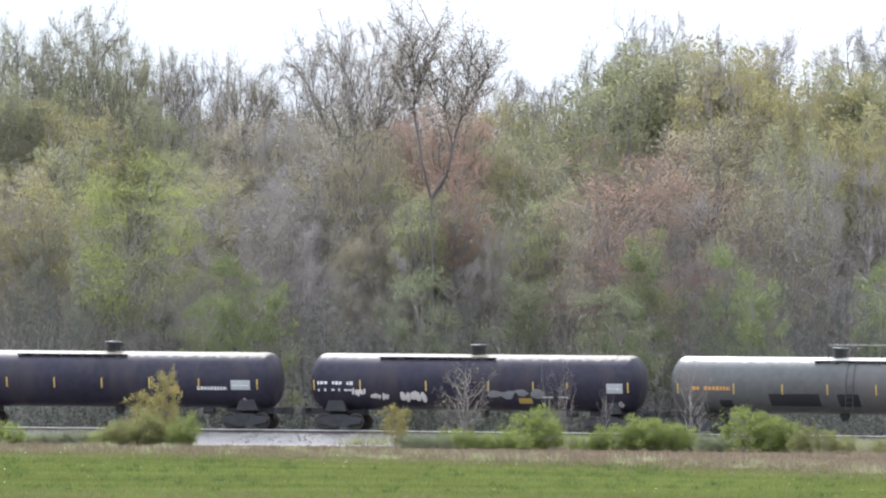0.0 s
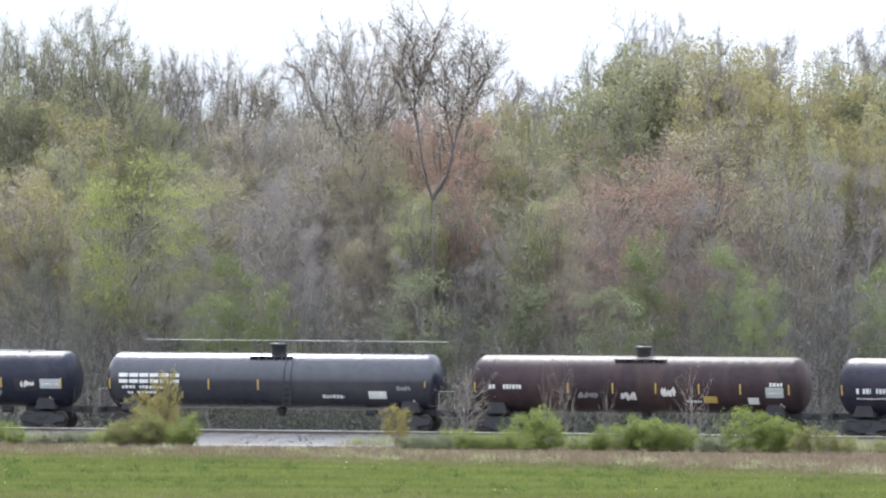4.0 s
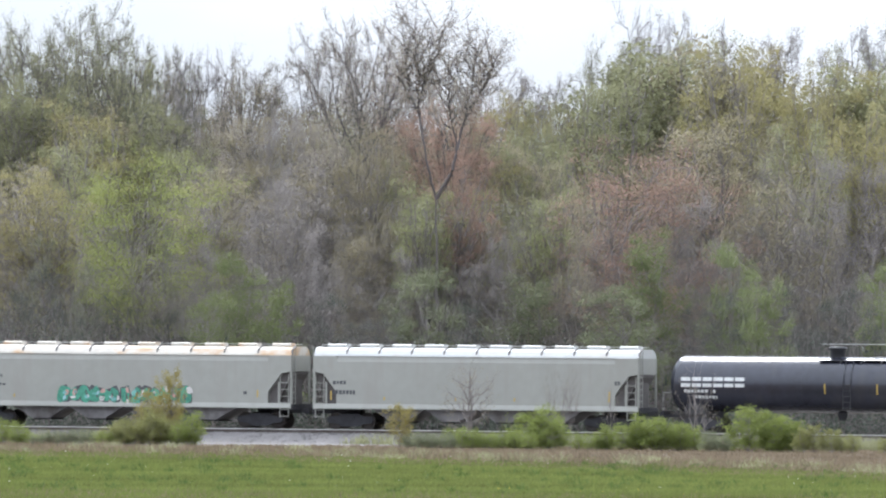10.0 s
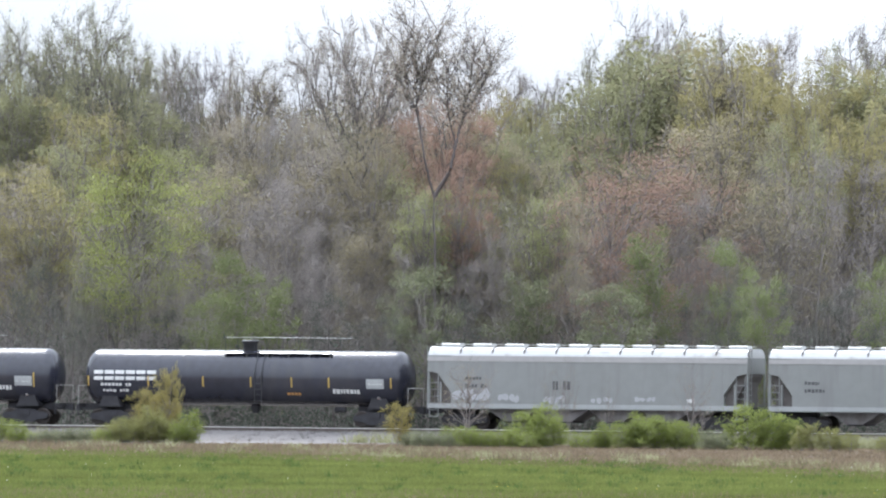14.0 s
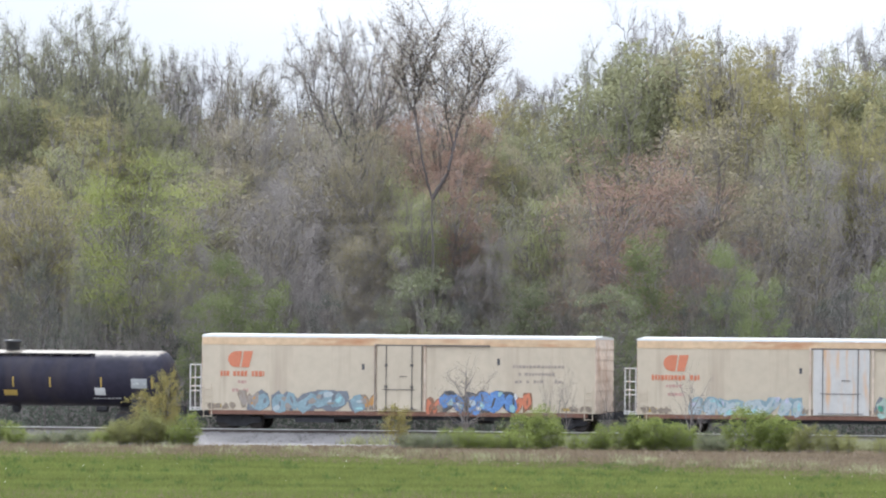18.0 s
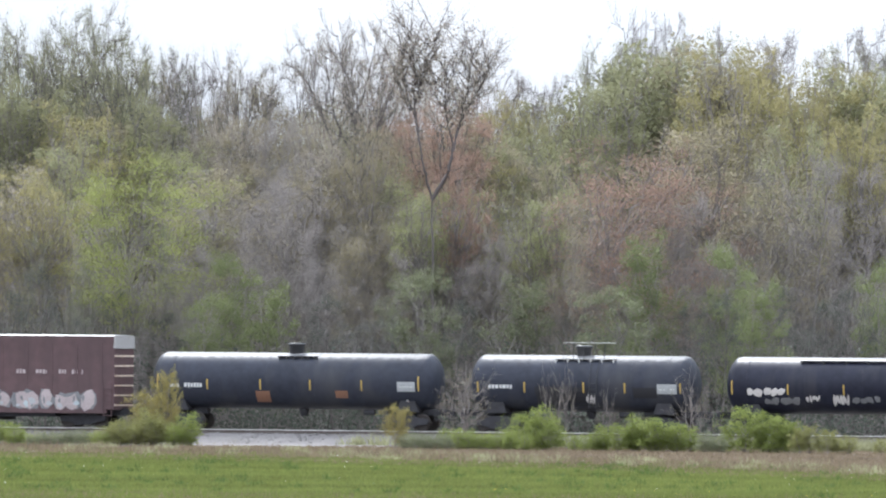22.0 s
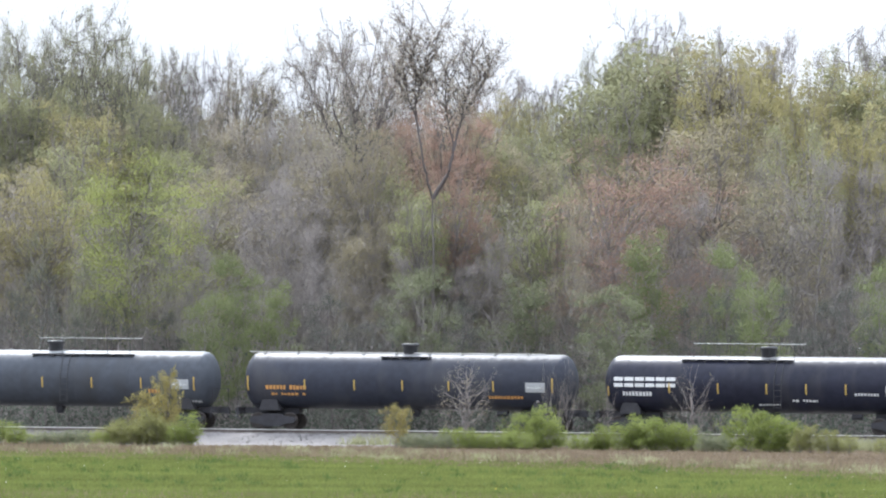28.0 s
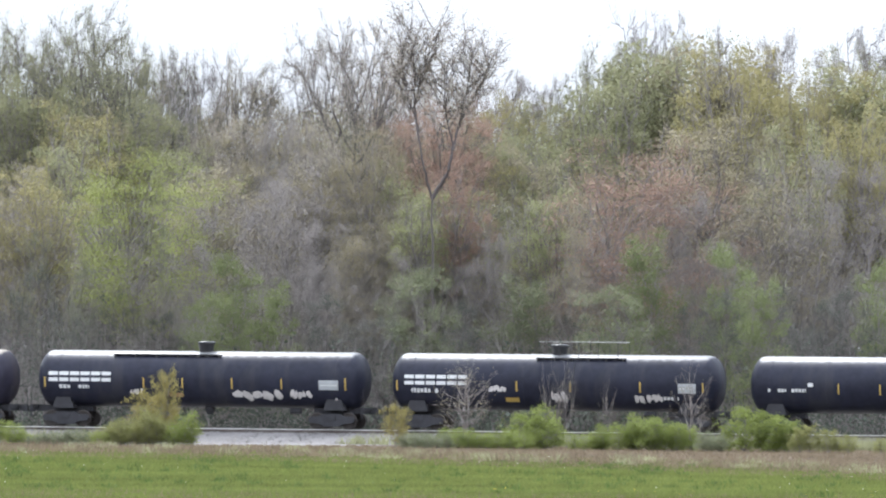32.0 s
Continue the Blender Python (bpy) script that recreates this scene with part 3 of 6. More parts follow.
def row(behind, name, *items):
    for i, (x, y, w, form, kind, bark) in enumerate(items):
        h = top(x, y - (25 if form.startswith(("tall", "fork")) else 9), behind)
        nominal = FORMS[form][2]
        b = behind + 5 * math.sin(i * 2.7 + behind)
        tree(form, kind, bark, px(x, behind), b, h, min(max(w / 32.2 / (h * nominal), 0.5), 1.7), (i * 77 + behind * 13) % 360, name)


def wood_points(r, count, wide, near, far, high, power):
    """Random places in the wood: wide metres to both sides, between two depths beyond the track, up to a height."""
    x, b, z = r.uniform(-wide, wide, count), r.uniform(near, far, count), r.uniform(0, 1, count) ** power * high
    return np.stack([x, 1000 + b - x * math.tan(YAW), z], 1)


# far rows that close the wood behind
r_far = np.random.default_rng(8)
row(78, "wood_tree", *[(x + r_far.uniform(-14, 14), 235 + 50 * r_far.uniform(-1, 1) + (60 if 380 < x < 520 or 900 < x < 1000 else 0), 150,
                        ("back_a", "back_b")[i % 2], ("olive", "grey", "dark", "gold")[i % 4], "brown") for i, x in enumerate(range(-160, 1760, 64))])
# tall row against the sky
row(58, "tall_tree",
    (-60, 70, 170, "tall_a", "olive", "dark"), (15, 54, 170, "tall_a", "olive", "dark"), (92, 44, 170, "tall_c", "olive", "dark"), (158, 24, 170, "tall_a", "olive", "dark"), (215, 66, 130, "tall_c", "olive", "dark"),
    (258, 92, 150, "tall_a", "olive", "dark"), (305, 130, 100, "tall_c", "grey", "dark"), (352, 104, 130, "tall_a", "grey", "dark"), (405, 124, 110, "tall_c", "tan", "dark"),
    (466, 152, 80, "tall_b", "grey", "dark"), (556, 76, 120, "tall_a", "tan", "dark"), (960, 158, 70, "tall_b", "grey", "dark"), (898, 148, 30, "tall_b", "grey", "dark"),
    (1060, 100, 110, "tall_a", "olive", "dark"), (1142, 36, 110, "tall_a", "grey", "dark"), (1262, 74, 130, "tall_c", "grey", "dark"),
    (1362, 78, 80, "tall_b", "grey", "grey"), (1520, 70, 100, "tall_a", "grey", "dark"), (1610, 60, 120, "tall_c", "olive", "dark"))
row(56, "tall_tree", (48, 78, 150, "tall_a", "olive", "dark"), (122, 82, 150, "tall_c", "olive", "dark"), (195, 96, 130, "tall_a", "olive", "dark"), (275, 122, 130, "tall_a", "umber", "dark"),
    (438, 128, 120, "tall_a", "umber", "dark"), (700, 120, 150, "tall_a", "red", "dark"), (838, 130, 120, "tall_c", "red", "dark"))
row(57, "wood_tree", (1236, 66, 150, "full_a", "olive", "brown"), (1322, 92, 150, "full_c", "umber", "brown"), (1158, 108, 130, "full_c", "olive", "brown"), (1500, 92, 150, "full_c", "olive", "brown"))
row(46, "tall_tree", (668, 60, 100, "tall_c", "tan", "dark"), (790, 120, 100, "tall_c", "tan", "dark"))
row(45, "wood_tree", (335, 238, 140, "bare_b", "tan", "brown"), (402, 216, 150, "bare_a", "tan", "brown"), (482, 224, 150, "bare_b", "grey", "brown"), (556, 214, 150, "bare_a", "tan", "brown"))
row(33, "tall_tree", (618, 46, 205, "tall_a", "tan", "dark"))
tree("forked", "tan", "dark", px(764, 20), 20, top(764, -26, 20), 1.0, 0, "tall_tree", "tall tree forking low into two dark crooked stems, sparse tan buds")
# the wood's canopy
row(52, "wood_tree",
    (385, 214, 120, "full_c", "umber", "brown"), (445, 206, 130, "full_a", "umber", "brown"), (505, 204, 130, "full_c", "umber", "brown"), (560, 200, 130, "full_b", "umber", "brown"),
    (628, 206, 130, "full_a", "olive", "brown"), (680, 200, 110, "full_c", "umber", "brown"), (745, 190, 110, "full_a", "red", "brown"), (850, 188, 110, "full_b", "umber", "brown"),
    (940, 190, 110, "full_c", "olive", "brown"), (300, 196, 130, "full_b", "olive", "brown"),
    (20, 138, 150, "full_c", "olive", "brown"), (105, 148, 150, "full_a", "olive", "brown"), (190, 160, 140, "full_c", "olive", "brown"), (255, 178, 120, "full_a", "olive", "brown"))
row(42, "wood_tree", (1530, 196, 150, "full_c", "gold", "brown"), (1442, 186, 130, "full_a", "gold", "brown"), (1560, 260, 140, "full_a", "olive", "brown"))
row(21, "thicket_tree", (640, 420, 150, "bare_a", "umber", "brown"), (560, 400, 140, "bare_b", "twig", "brown"), (870, 400, 130, "bare_a", "umber", "brown"), (1010, 410, 140, "bare_b", "umber", "brown"))
row(20, "thicket_tree", (190, 408, 130, "bare_b", "sage", "brown"), (285, 402, 130, "bare_a", "sage", "brown"), (240, 440, 140, "bare_b", "twig", "brown"), (60, 420, 130, "bare_a", "sage", "brown"),
    (350, 440, 120, "bare_b", "twig", "brown"))
row(33, "wood_tree", (420, 296, 190, "dome", "umber", "brown"), (525, 300, 190, "dome", "twig", "brown"), (640, 330, 170, "dome", "tan", "brown"),
    (905, 336, 160, "dome", "olive", "brown"), (1010, 322, 170, "dome", "umber", "brown"), (1262, 322, 180, "dome", "umber", "brown"), (1376, 300, 180, "dome", "umber", "brown"),
    (1500, 296, 190, "dome", "umber", "brown"), (30, 300, 180, "dome", "gold", "brown"))
row(31, "wood_tree", (772, 338, 110, "full_a", "olive", "brown"), (880, 300, 130, "full_c", "gold", "brown"), (815, 292, 110, "full_c", "red", "brown"))
row(54, "wood_tree",
    (1105, 96, 190, "back_a", "olive", "brown"), (1218, 84, 200, "back_b", "umber", "brown"), (1330, 108, 190, "back_a", "gold", "brown"), (1475, 142, 190, "back_b", "olive", "brown"),
    (1012, 196, 160, "back_a", "umber", "brown"), (1560, 128, 170, "back_a", "olive", "brown"), (20, 165, 190, "back_a", "olive", "brown"), (190, 205, 180, "back_a", "umber", "brown"))
row(50, "wood_tree",
    (-40, 150, 190, "full_b", "olive", "brown"), (55, 175, 190, "full_a", "olive", "brown"), (150, 185, 180, "full_b", "gold", "brown"), (238, 222, 170, "full_c", "olive", "brown"),
    (320, 250, 150, "full_b", "olive", "brown"), (430, 205, 170, "bare_b", "grey", "grey"), (700, 215, 150, "full_b", "red", "dark"), (905, 172, 120, "full_a", "gold", "brown"),
    (980, 200, 140, "full_b", "gold", "brown"), (1065, 130, 160, "full_b", "olive", "brown"), (1180, 86, 210, "full_a", "olive", "brown"), (1270, 96, 180, "full_c", "gold", "brown"),
    (1390, 148, 190, "full_a", "gold", "brown"), (1432, 118, 130, "full_c", "gold", "brown"), (1480, 140, 160, "full_b", "gold", "brown"), (1560, 122, 170, "full_a", "gold", "brown"), (1640, 150, 180, "full_b", "olive", "brown"))
row(36, "wood_tree", (640, 238, 130, "full_c", "umber", "brown"), (728, 238, 120, "full_a", "umber", "brown"), (700, 292, 130, "full_c", "olive", "brown"),
    (848, 226, 130, "full_c", "umber", "brown"), (925, 236, 130, "full_a", "olive", "brown"), (560, 300, 140, "full_a", "umber", "brown"))
row(38, "wood_tree",
    (20, 300, 150, "full_c", "tan", "brown"), (110, 240, 150, "full_b", "olive", "brown"), (365, 300, 140, "full_a", "umber", "brown"), (510, 205, 200, "bare_a", "grey", "grey"),
    (585, 250, 170, "bare_b", "tan", "grey"), (655, 260, 130, "full_b", "umber", "brown"), (795, 186, 150, "full_a", "red", "dark"), (870, 250, 140, "full_b", "olive", "brown"), (905, 325, 120, "full_c", "olive", "brown"),
    (950, 270, 140, "full_b", "umber", "brown"), (1020, 265, 140, "full_a", "olive", "brown"), (1215, 215, 190, "full_b", "umber", "brown"), (1310, 220, 170, "full_a", "umber", "brown"),
    (1400, 230, 160, "full_c", "olive", "brown"), (1520, 235, 190, "full_b", "gold", "brown"))
# the wood's edge
row(28, "wood_tree",
    (70, 310, 170, "full_c", "gold", "brown"), (160, 400, 130, "bare_b", "twig", "brown"), (350, 370, 130, "bare_b", "twig", "brown"),
    (470, 320, 200, "bare_a", "twig", "brown"), (660, 380, 140, "full_b", "twig", "brown"), (745, 325, 130, "full_b", "pale", "brown"),
    (832, 345, 110, "full_c", "pale", "brown"), (900, 400, 120, "bare_b", "twig", "brown"), (957, 342, 100, "full_b", "pale", "brown"), 
    (1050, 420, 150, "bare_b", "twig", "brown"), (1240, 350, 170, "bare_b", "twig", "brown"), (1345, 300, 160, "bare_b", "twig", "brown"), (1440, 285, 230, "bare_a", "twig", "brown"),
    (1540, 300, 190, "bare_a", "twig", "brown"), (-10, 420, 150, "bare_a", "twig", "brown"))
row(23, "wood_tree", (246, 272, 250, "full_dome", "lime", "brown"), (1128, 268, 290, "full_dome", "red", "brown"))
row(25, "thicket_tree", (652, 392, 160, "full_dome", "umber", "brown"), (880, 430, 150, "dome", "umber", "brown"), (1152, 408, 170, "bare_a", "red", "brown"), (1098, 425, 150, "bare_b", "red", "brown"), (840, 470, 140, "bare_a", "twig", "brown"))
row(23, "thicket_tree",
    (880, 425, 140, "bare_a", "twig", "brown"), (1003, 440, 150, "bare_b", "twig", "brown"), (1205, 430, 150, "bare_a", "twig", "brown"), (700, 450, 140, "bare_b", "twig", "brown"),
    (1068, 455, 130, "bare_a", "twig", "brown"), (300, 460, 150, "bare_a", "twig", "brown"), (540, 470, 150, "bare_b", "twig", "brown"), (150, 470, 140, "bare_b", "sage", "brown"))
# the low thickets here take the leaf colour darkened for shade
row(13, "young_tree",
    (412, 458, 88, "young_a", "green", "brown"), (478, 512, 90, "young_b", "green", "brown"), (365, 530, 90, "young_a", "green", "brown"), (1142, 432, 110, "young_b", "green", "brown"),
    (1090, 520, 120, "young_a", "sage", "brown"), (1287, 442, 100, "young_a", "green", "brown"), (1340, 510, 90, "young_b", "green", "brown"), (1556, 470, 100, "young_a", "green", "brown"),
    (750, 486, 120, "young_a", "sage", "brown"), (818, 540, 130, "bare_b", "shaded", "dark"), (930, 510, 120, "young_b", "sage", "brown"), (70, 480, 150, "bare_b", "shaded", "dark"),
    (205, 520, 160, "bare_a", "shaded", "dark"), (585, 530, 170, "bare_b", "shaded", "dark"), (1215, 550, 140, "bare_a", "shaded", "dark"), (1450, 540, 160, "bare_b", "shaded", "dark"),
    (130, 570, 150, "bare_a", "shaded", "dark"), (300, 560, 150, "bare_b", "shaded", "dark"), (680, 570, 150, "bare_a", "shaded", "dark"), (1010, 560, 150, "bare_a", "shaded", "dark"),
    (1278, 530, 150, "bare_b", "shaded", "dark"), (1380, 515, 150, "bare_a", "shaded", "dark"), (1500, 520, 150, "bare_a", "shaded", "dark"), (1570, 535, 140, "bare_b", "shaded", "dark"), (10, 520, 150, "bare_a", "shaded", "dark"))

# deep rows of trunks and twigs farther in
r_deep = np.random.default_rng(29)
dc = wood_points(r_deep, 42000, 34, 84, 110, 15.8, 1.0)
dv = dc[:, None] + r_deep.normal(0, 0.42, (42000, 3, 3))
ob = setting("far_wood_leaves", fast_mesh("far_wood_leaves", dv.reshape(-1, 3), np.arange(126000).reshape(-1, 3)), LEAF["grey"],
             "grey-brown budding twigs deep in the wood", "woods", "stuff")
deep = Geo()
for i in range(150):
    (x, y, _), h = wood_points(r_deep, 1, 32, 40, 95, 1, 1)[0], r_deep.uniform(9, 17)
    lx = r_deep.normal(0, 0.5)
    deep.tube([(x, y, -0.1), (x + lx * 0.4, y, h * 0.5), (x + lx, y, h)], [0.16, 0.11, 0.04], 5)
ob = setting("far_trunks", deep, BARK["brown"], "slim brown trunks deep in the wood", "woods", "stuff")

# a haze of fine upright twigs between the trunks of the wood's edge
nt_ = 130000
tb = wood_points(r_deep, nt_, 32, 20, 40, 13.0, 1.7)
tl_ = r_deep.uniform(0.2, 0.6, nt_)
tt = tb + np.stack([r_deep.normal(0, 0.5, nt_) * tl_, r_deep.normal(0, 0.5, nt_) * tl_, tl_ * r_deep.uniform(0.4, 1, nt_)], 1)
ta = r_deep.uniform(0, 6.28, nt_)
tw = np.stack([np.cos(ta), np.sin(ta), 0 * ta], 1) * r_deep.uniform(0.006, 0.015, (nt_, 1))
ob = setting("thicket_twigs", fast_mesh("thicket_twigs", np.stack([tb - tw, tb + tw, tt], 1).reshape(-1, 3), np.arange(nt_ * 3).reshape(-1, 3)), LEAF["twig"],
             "fine grey-brown twigs of the thicket", "thicket", "stuff")

# tangled undergrowth at the wood's foot
r_brush = np.random.default_rng(19)
bp = wood_points(r_brush, 9000, 32, 11, 25, 5.2, 1.5)
tilt = r_brush.normal(0, 0.35, (9000, 2))
ln = r_brush.uniform(0.5, 1.8, 9000)
base = np.stack([bp[:, 0], bp[:, 1], bp[:, 2]], 1)
tipv = base + np.stack([tilt[:, 0] * ln, tilt[:, 1] * ln, ln], 1)
side = np.stack([np.cos(tilt[:, 1] * 9), np.sin(tilt[:, 1] * 9), np.zeros(9000)], 1) * r_brush.uniform(0.012, 0.03, (9000, 1))
bv = np.stack([base - side, base + side, tipv], 1).reshape(-1, 3)
ob = setting("undergrowth", fast_mesh("undergrowth", bv, np.arange(27000).reshape(-1, 3)), BARK["brown"], "tangled bare grey undergrowth at the foot of the wood", "undergrowth", "stuff")
# undergrowth leaves: shade among them is put into their darker colour
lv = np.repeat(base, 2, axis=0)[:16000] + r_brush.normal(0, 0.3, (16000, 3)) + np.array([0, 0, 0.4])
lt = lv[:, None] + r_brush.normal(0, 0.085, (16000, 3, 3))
ob = setting("undergrowth_leaves", fast_mesh("undergrowth_leaves", lt.reshape(-1, 3), np.arange(48000).reshape(-1, 3)), LEAF["shaded"],
             "undergrowth leaves in a colour darkened for shade", "undergrowth", "stuff")
# low leaves added behind the track; their dark colour stands in for shade
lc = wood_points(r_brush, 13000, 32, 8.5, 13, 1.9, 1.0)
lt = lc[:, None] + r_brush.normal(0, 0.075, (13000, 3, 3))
ob = setting("low_brambles", fast_mesh("low_brambles", lt.reshape(-1, 3), np.arange(39000).reshape(-1, 3)), LEAF["shaded"],
             "low dark leaves standing in for shade at the wood's foot", "undergrowth", "stuff")


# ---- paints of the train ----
# paler tones for the upward-facing tops of tanks
CREAM_TOP, GREY_TOP = (0.20, 0.172, 0.14), (0.15, 0.148, 0.15)
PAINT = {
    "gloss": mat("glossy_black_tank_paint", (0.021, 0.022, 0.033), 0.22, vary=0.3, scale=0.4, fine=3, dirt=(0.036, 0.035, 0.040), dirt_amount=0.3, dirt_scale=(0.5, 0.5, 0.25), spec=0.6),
    "black": mat("dusty_black_tank_paint", (0.018, 0.019, 0.031), 0.42, vary=0.35, scale=0.4, fine=3, dirt=(0.033, 0.033, 0.040), dirt_amount=0.3, dirt_scale=(0.9, 0.9, 0.2), top_tone=GREY_TOP, spec=0.16),
    "sooty": mat("weathered_black_tank_paint", (0.025, 0.023, 0.036), 0.5, vary=0.35, scale=0.4, fine=3, dirt=(0.042, 0.035, 0.040), dirt_amount=0.35, dirt_scale=(0.9, 0.9, 0.2), top_tone=CREAM_TOP, spec=0.16),
    "brown": mat("rusty_brown_tank_paint", (0.033, 0.022, 0.025), 0.5, vary=0.35, scale=0.4, fine=3, dirt=(0.055, 0.036, 0.033), dirt_amount=0.4, dirt_scale=(0.9, 0.9, 0.2), top_tone=(0.15, 0.125, 0.11), spec=0.16),
    "grey": mat("dusty_grey_tank_paint", (0.082, 0.082, 0.081), 0.5, vary=0.22, scale=0.4, fine=3, dirt=(0.10, 0.09, 0.085), dirt_amount=0.3, dirt_scale=(0.6, 0.6, 0.2), top_tone=(0.34, 0.32, 0.29), spec=0.25),
    "slate": mat("slate_blue_black_tank_paint", (0.030, 0.033, 0.045), 0.48, vary=0.3, scale=0.4, fine=3, dirt=(0.05, 0.05, 0.056), dirt_amount=0.3, dirt_scale=(0.6, 0.6, 0.2), top_tone=GREY_TOP, spec=0.16),
    "steel": mat("blue_grey_tank_paint", (0.058, 0.064, 0.076), 0.48, vary=0.25, scale=0.4, fine=3, dirt=(0.048, 0.05, 0.055), dirt_amount=0.3, dirt_scale=(0.6, 0.6, 0.2), top_tone=(0.22, 0.225, 0.23), spec=0.16),
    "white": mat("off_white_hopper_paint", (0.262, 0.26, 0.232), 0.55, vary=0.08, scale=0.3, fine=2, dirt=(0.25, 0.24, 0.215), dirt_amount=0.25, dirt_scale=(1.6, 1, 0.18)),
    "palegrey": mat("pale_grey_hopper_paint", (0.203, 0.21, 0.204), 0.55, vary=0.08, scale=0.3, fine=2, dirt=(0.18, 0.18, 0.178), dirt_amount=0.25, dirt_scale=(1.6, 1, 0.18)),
    # hopper roof paints are lighter than the sides to imitate sunlit slopes
    "stained": mat("sunlit_rust_stained_roof", (0.46, 0.425, 0.37), 0.6, vary=0.12, scale=0.8, fine=3, dirt=(0.42, 0.28, 0.16), dirt_amount=0.5, dirt_scale=(0.9, 1.2, 1.2)),
    "roof": mat("sunlit_white_roof", (0.42, 0.42, 0.405), 0.5, vary=0.07, scale=0.8, fine=4, dirt=(0.40, 0.37, 0.33), dirt_amount=0.3, dirt_scale=(1.2, 1.2, 1.2)),
    "greyroof": mat("sunlit_pale_grey_roof", (0.41, 0.415, 0.41), 0.5, vary=0.07, scale=0.8, fine=4, dirt=(0.29, 0.28, 0.26), dirt_amount=0.25, dirt_scale=(1.2, 1.2, 1.2)),
    "band": mat("grey_roof_band", (0.30, 0.292, 0.285), 0.6, vary=0.1, scale=0.8, fine=4),
    "cream": mat("stained_cream_car_paint", (0.47, 0.402, 0.306), 0.6, vary=0.10, scale=0.25, fine=2, dirt=(0.39, 0.32, 0.24), dirt_amount=0.25, dirt_scale=(1.4, 1, 0.12)),
    "tanband": mat("rust_tan_eave", (0.54, 0.39, 0.245), 0.65, vary=0.2, scale=0.4, fine=3, dirt=(0.40, 0.20, 0.10), dirt_amount=0.4, dirt_scale=(0.4, 1, 2)),
    "door": mat("cream_white_door_paint", (0.48, 0.465, 0.445), 0.55, vary=0.1, scale=0.6, fine=3, dirt=(0.55, 0.36, 0.22), dirt_amount=0.3, dirt_scale=(3, 1, 0.4)),
    "oxide": mat("oxide_brown_boxcar_paint", (0.078, 0.043, 0.045), 0.6, vary=0.3, scale=0.3, fine=2, dirt=(0.06, 0.034, 0.036), dirt_amount=0.4, dirt_scale=(1.2, 1, 0.2)),
    "rustsill": mat("rusty_red_sill", (0.16, 0.08, 0.055), 0.8, vary=0.3, scale=0.6, fine=4),
    "end": mat("rust_streaked_car_end", (0.53, 0.44, 0.355), 0.65, vary=0.25, scale=0.8, fine=3, dirt=(0.38, 0.26, 0.19), dirt_amount=0.5, dirt_scale=(1, 1.4, 0.5)),
    "under": mat("grimy_underframe", (0.026, 0.025, 0.029), 0.8, vary=0.35, scale=1, fine=5),
    "wheel": mat("worn_wheel_steel", (0.05, 0.042, 0.038), 0.55, 0.5, vary=0.3, scale=1, fine=5),
    # grimy bay grey, set darker to carry the shadow under the hoppers
    "bay": mat("grimy_shaded_hopper_bay", (0.16, 0.15, 0.15), 0.75, vary=0.3, scale=0.6, fine=3, dirt=(0.08, 0.07, 0.065), dirt_amount=0.5, dirt_scale=(1, 1, 0.6)),
    "recess": mat("brown_grey_end_plate", (0.10, 0.09, 0.085), 0.75, vary=0.25, scale=0.8, fine=4),
    "metal": mat("galvanised_steel", (0.50, 0.50, 0.48), 0.35, 0.7, vary=0.15),
    "dark": mat("dark_fitting_paint", (0.022, 0.022, 0.024), 0.4, vary=0.25),
}


def decal(name, col, vary=0.15, rough=0.6):
    return mat(name, col, rough, vary=vary, scale=1.5, fine=9)


INK = {
    "y": decal("yellow_marking", (0.38, 0.26, 0.06)), "w": decal("white_marking", (0.55, 0.55, 0.54)), "g": decal("grey_stencil_panel", (0.30, 0.31, 0.31)),
    "p": decal("pink_white_paper", (0.72, 0.52, 0.50)), "b": decal("black_patch", (0.012, 0.012, 0.016)), "o": decal("orange_marking", (0.46, 0.23, 0.06)),
    "k": decal("dark_stencil", (0.06, 0.06, 0.065)), "r": decal("red_orange_emblem", (0.50, 0.17, 0.09)), "n": decal("rusty_patch", (0.20, 0.10, 0.06)),
    "t": decal("turquoise_spray_paint", (0.15, 0.36, 0.33), 0.3), "c": decal("cyan_spray_paint", (0.27, 0.45, 0.47), 0.3), "u": decal("blue_spray_paint", (0.10, 0.20, 0.42), 0.4),
    "l": decal("lilac_spray_paint", (0.42, 0.42, 0.52), 0.3), "e": decal("green_spray_paint", (0.06, 0.24, 0.16), 0.4), "s": decal("silver_spray_paint", (0.50, 0.47, 0.45), 0.2),
    "q": decal("grey_green_spray_paint", (0.33, 0.45, 0.40), 0.3), "f": decal("faded_brown_spray_and_rust", (0.23, 0.185, 0.14), 0.3), "d": decal("faded_red_spray_paint", (0.42, 0.25, 0.22), 0.3),
    "a": decal("grey_teal_spray_paint", (0.205, 0.285, 0.315), 0.3), "i": decal("pale_grey_green_spray_paint", (0.32, 0.385, 0.335), 0.2),
    "j": decal("pale_grey_blue_spray_paint", (0.355, 0.40, 0.42), 0.2), "m": decal("faded_pinkish_white_paint", (0.34, 0.285, 0.28), 0.2),
    "x": decal("dull_blue_grey_outline", (0.15, 0.16, 0.18)), "z": decal("brown_grey_stencil", (0.27, 0.23, 0.20)), "v": decal("pale_white_overspray", (0.33, 0.335, 0.345), 0.1), "h": decal("faint_grey_smear", (0.16, 0.16, 0.165), 0.3),
}
mark_rng = np.random.default_rng(77)


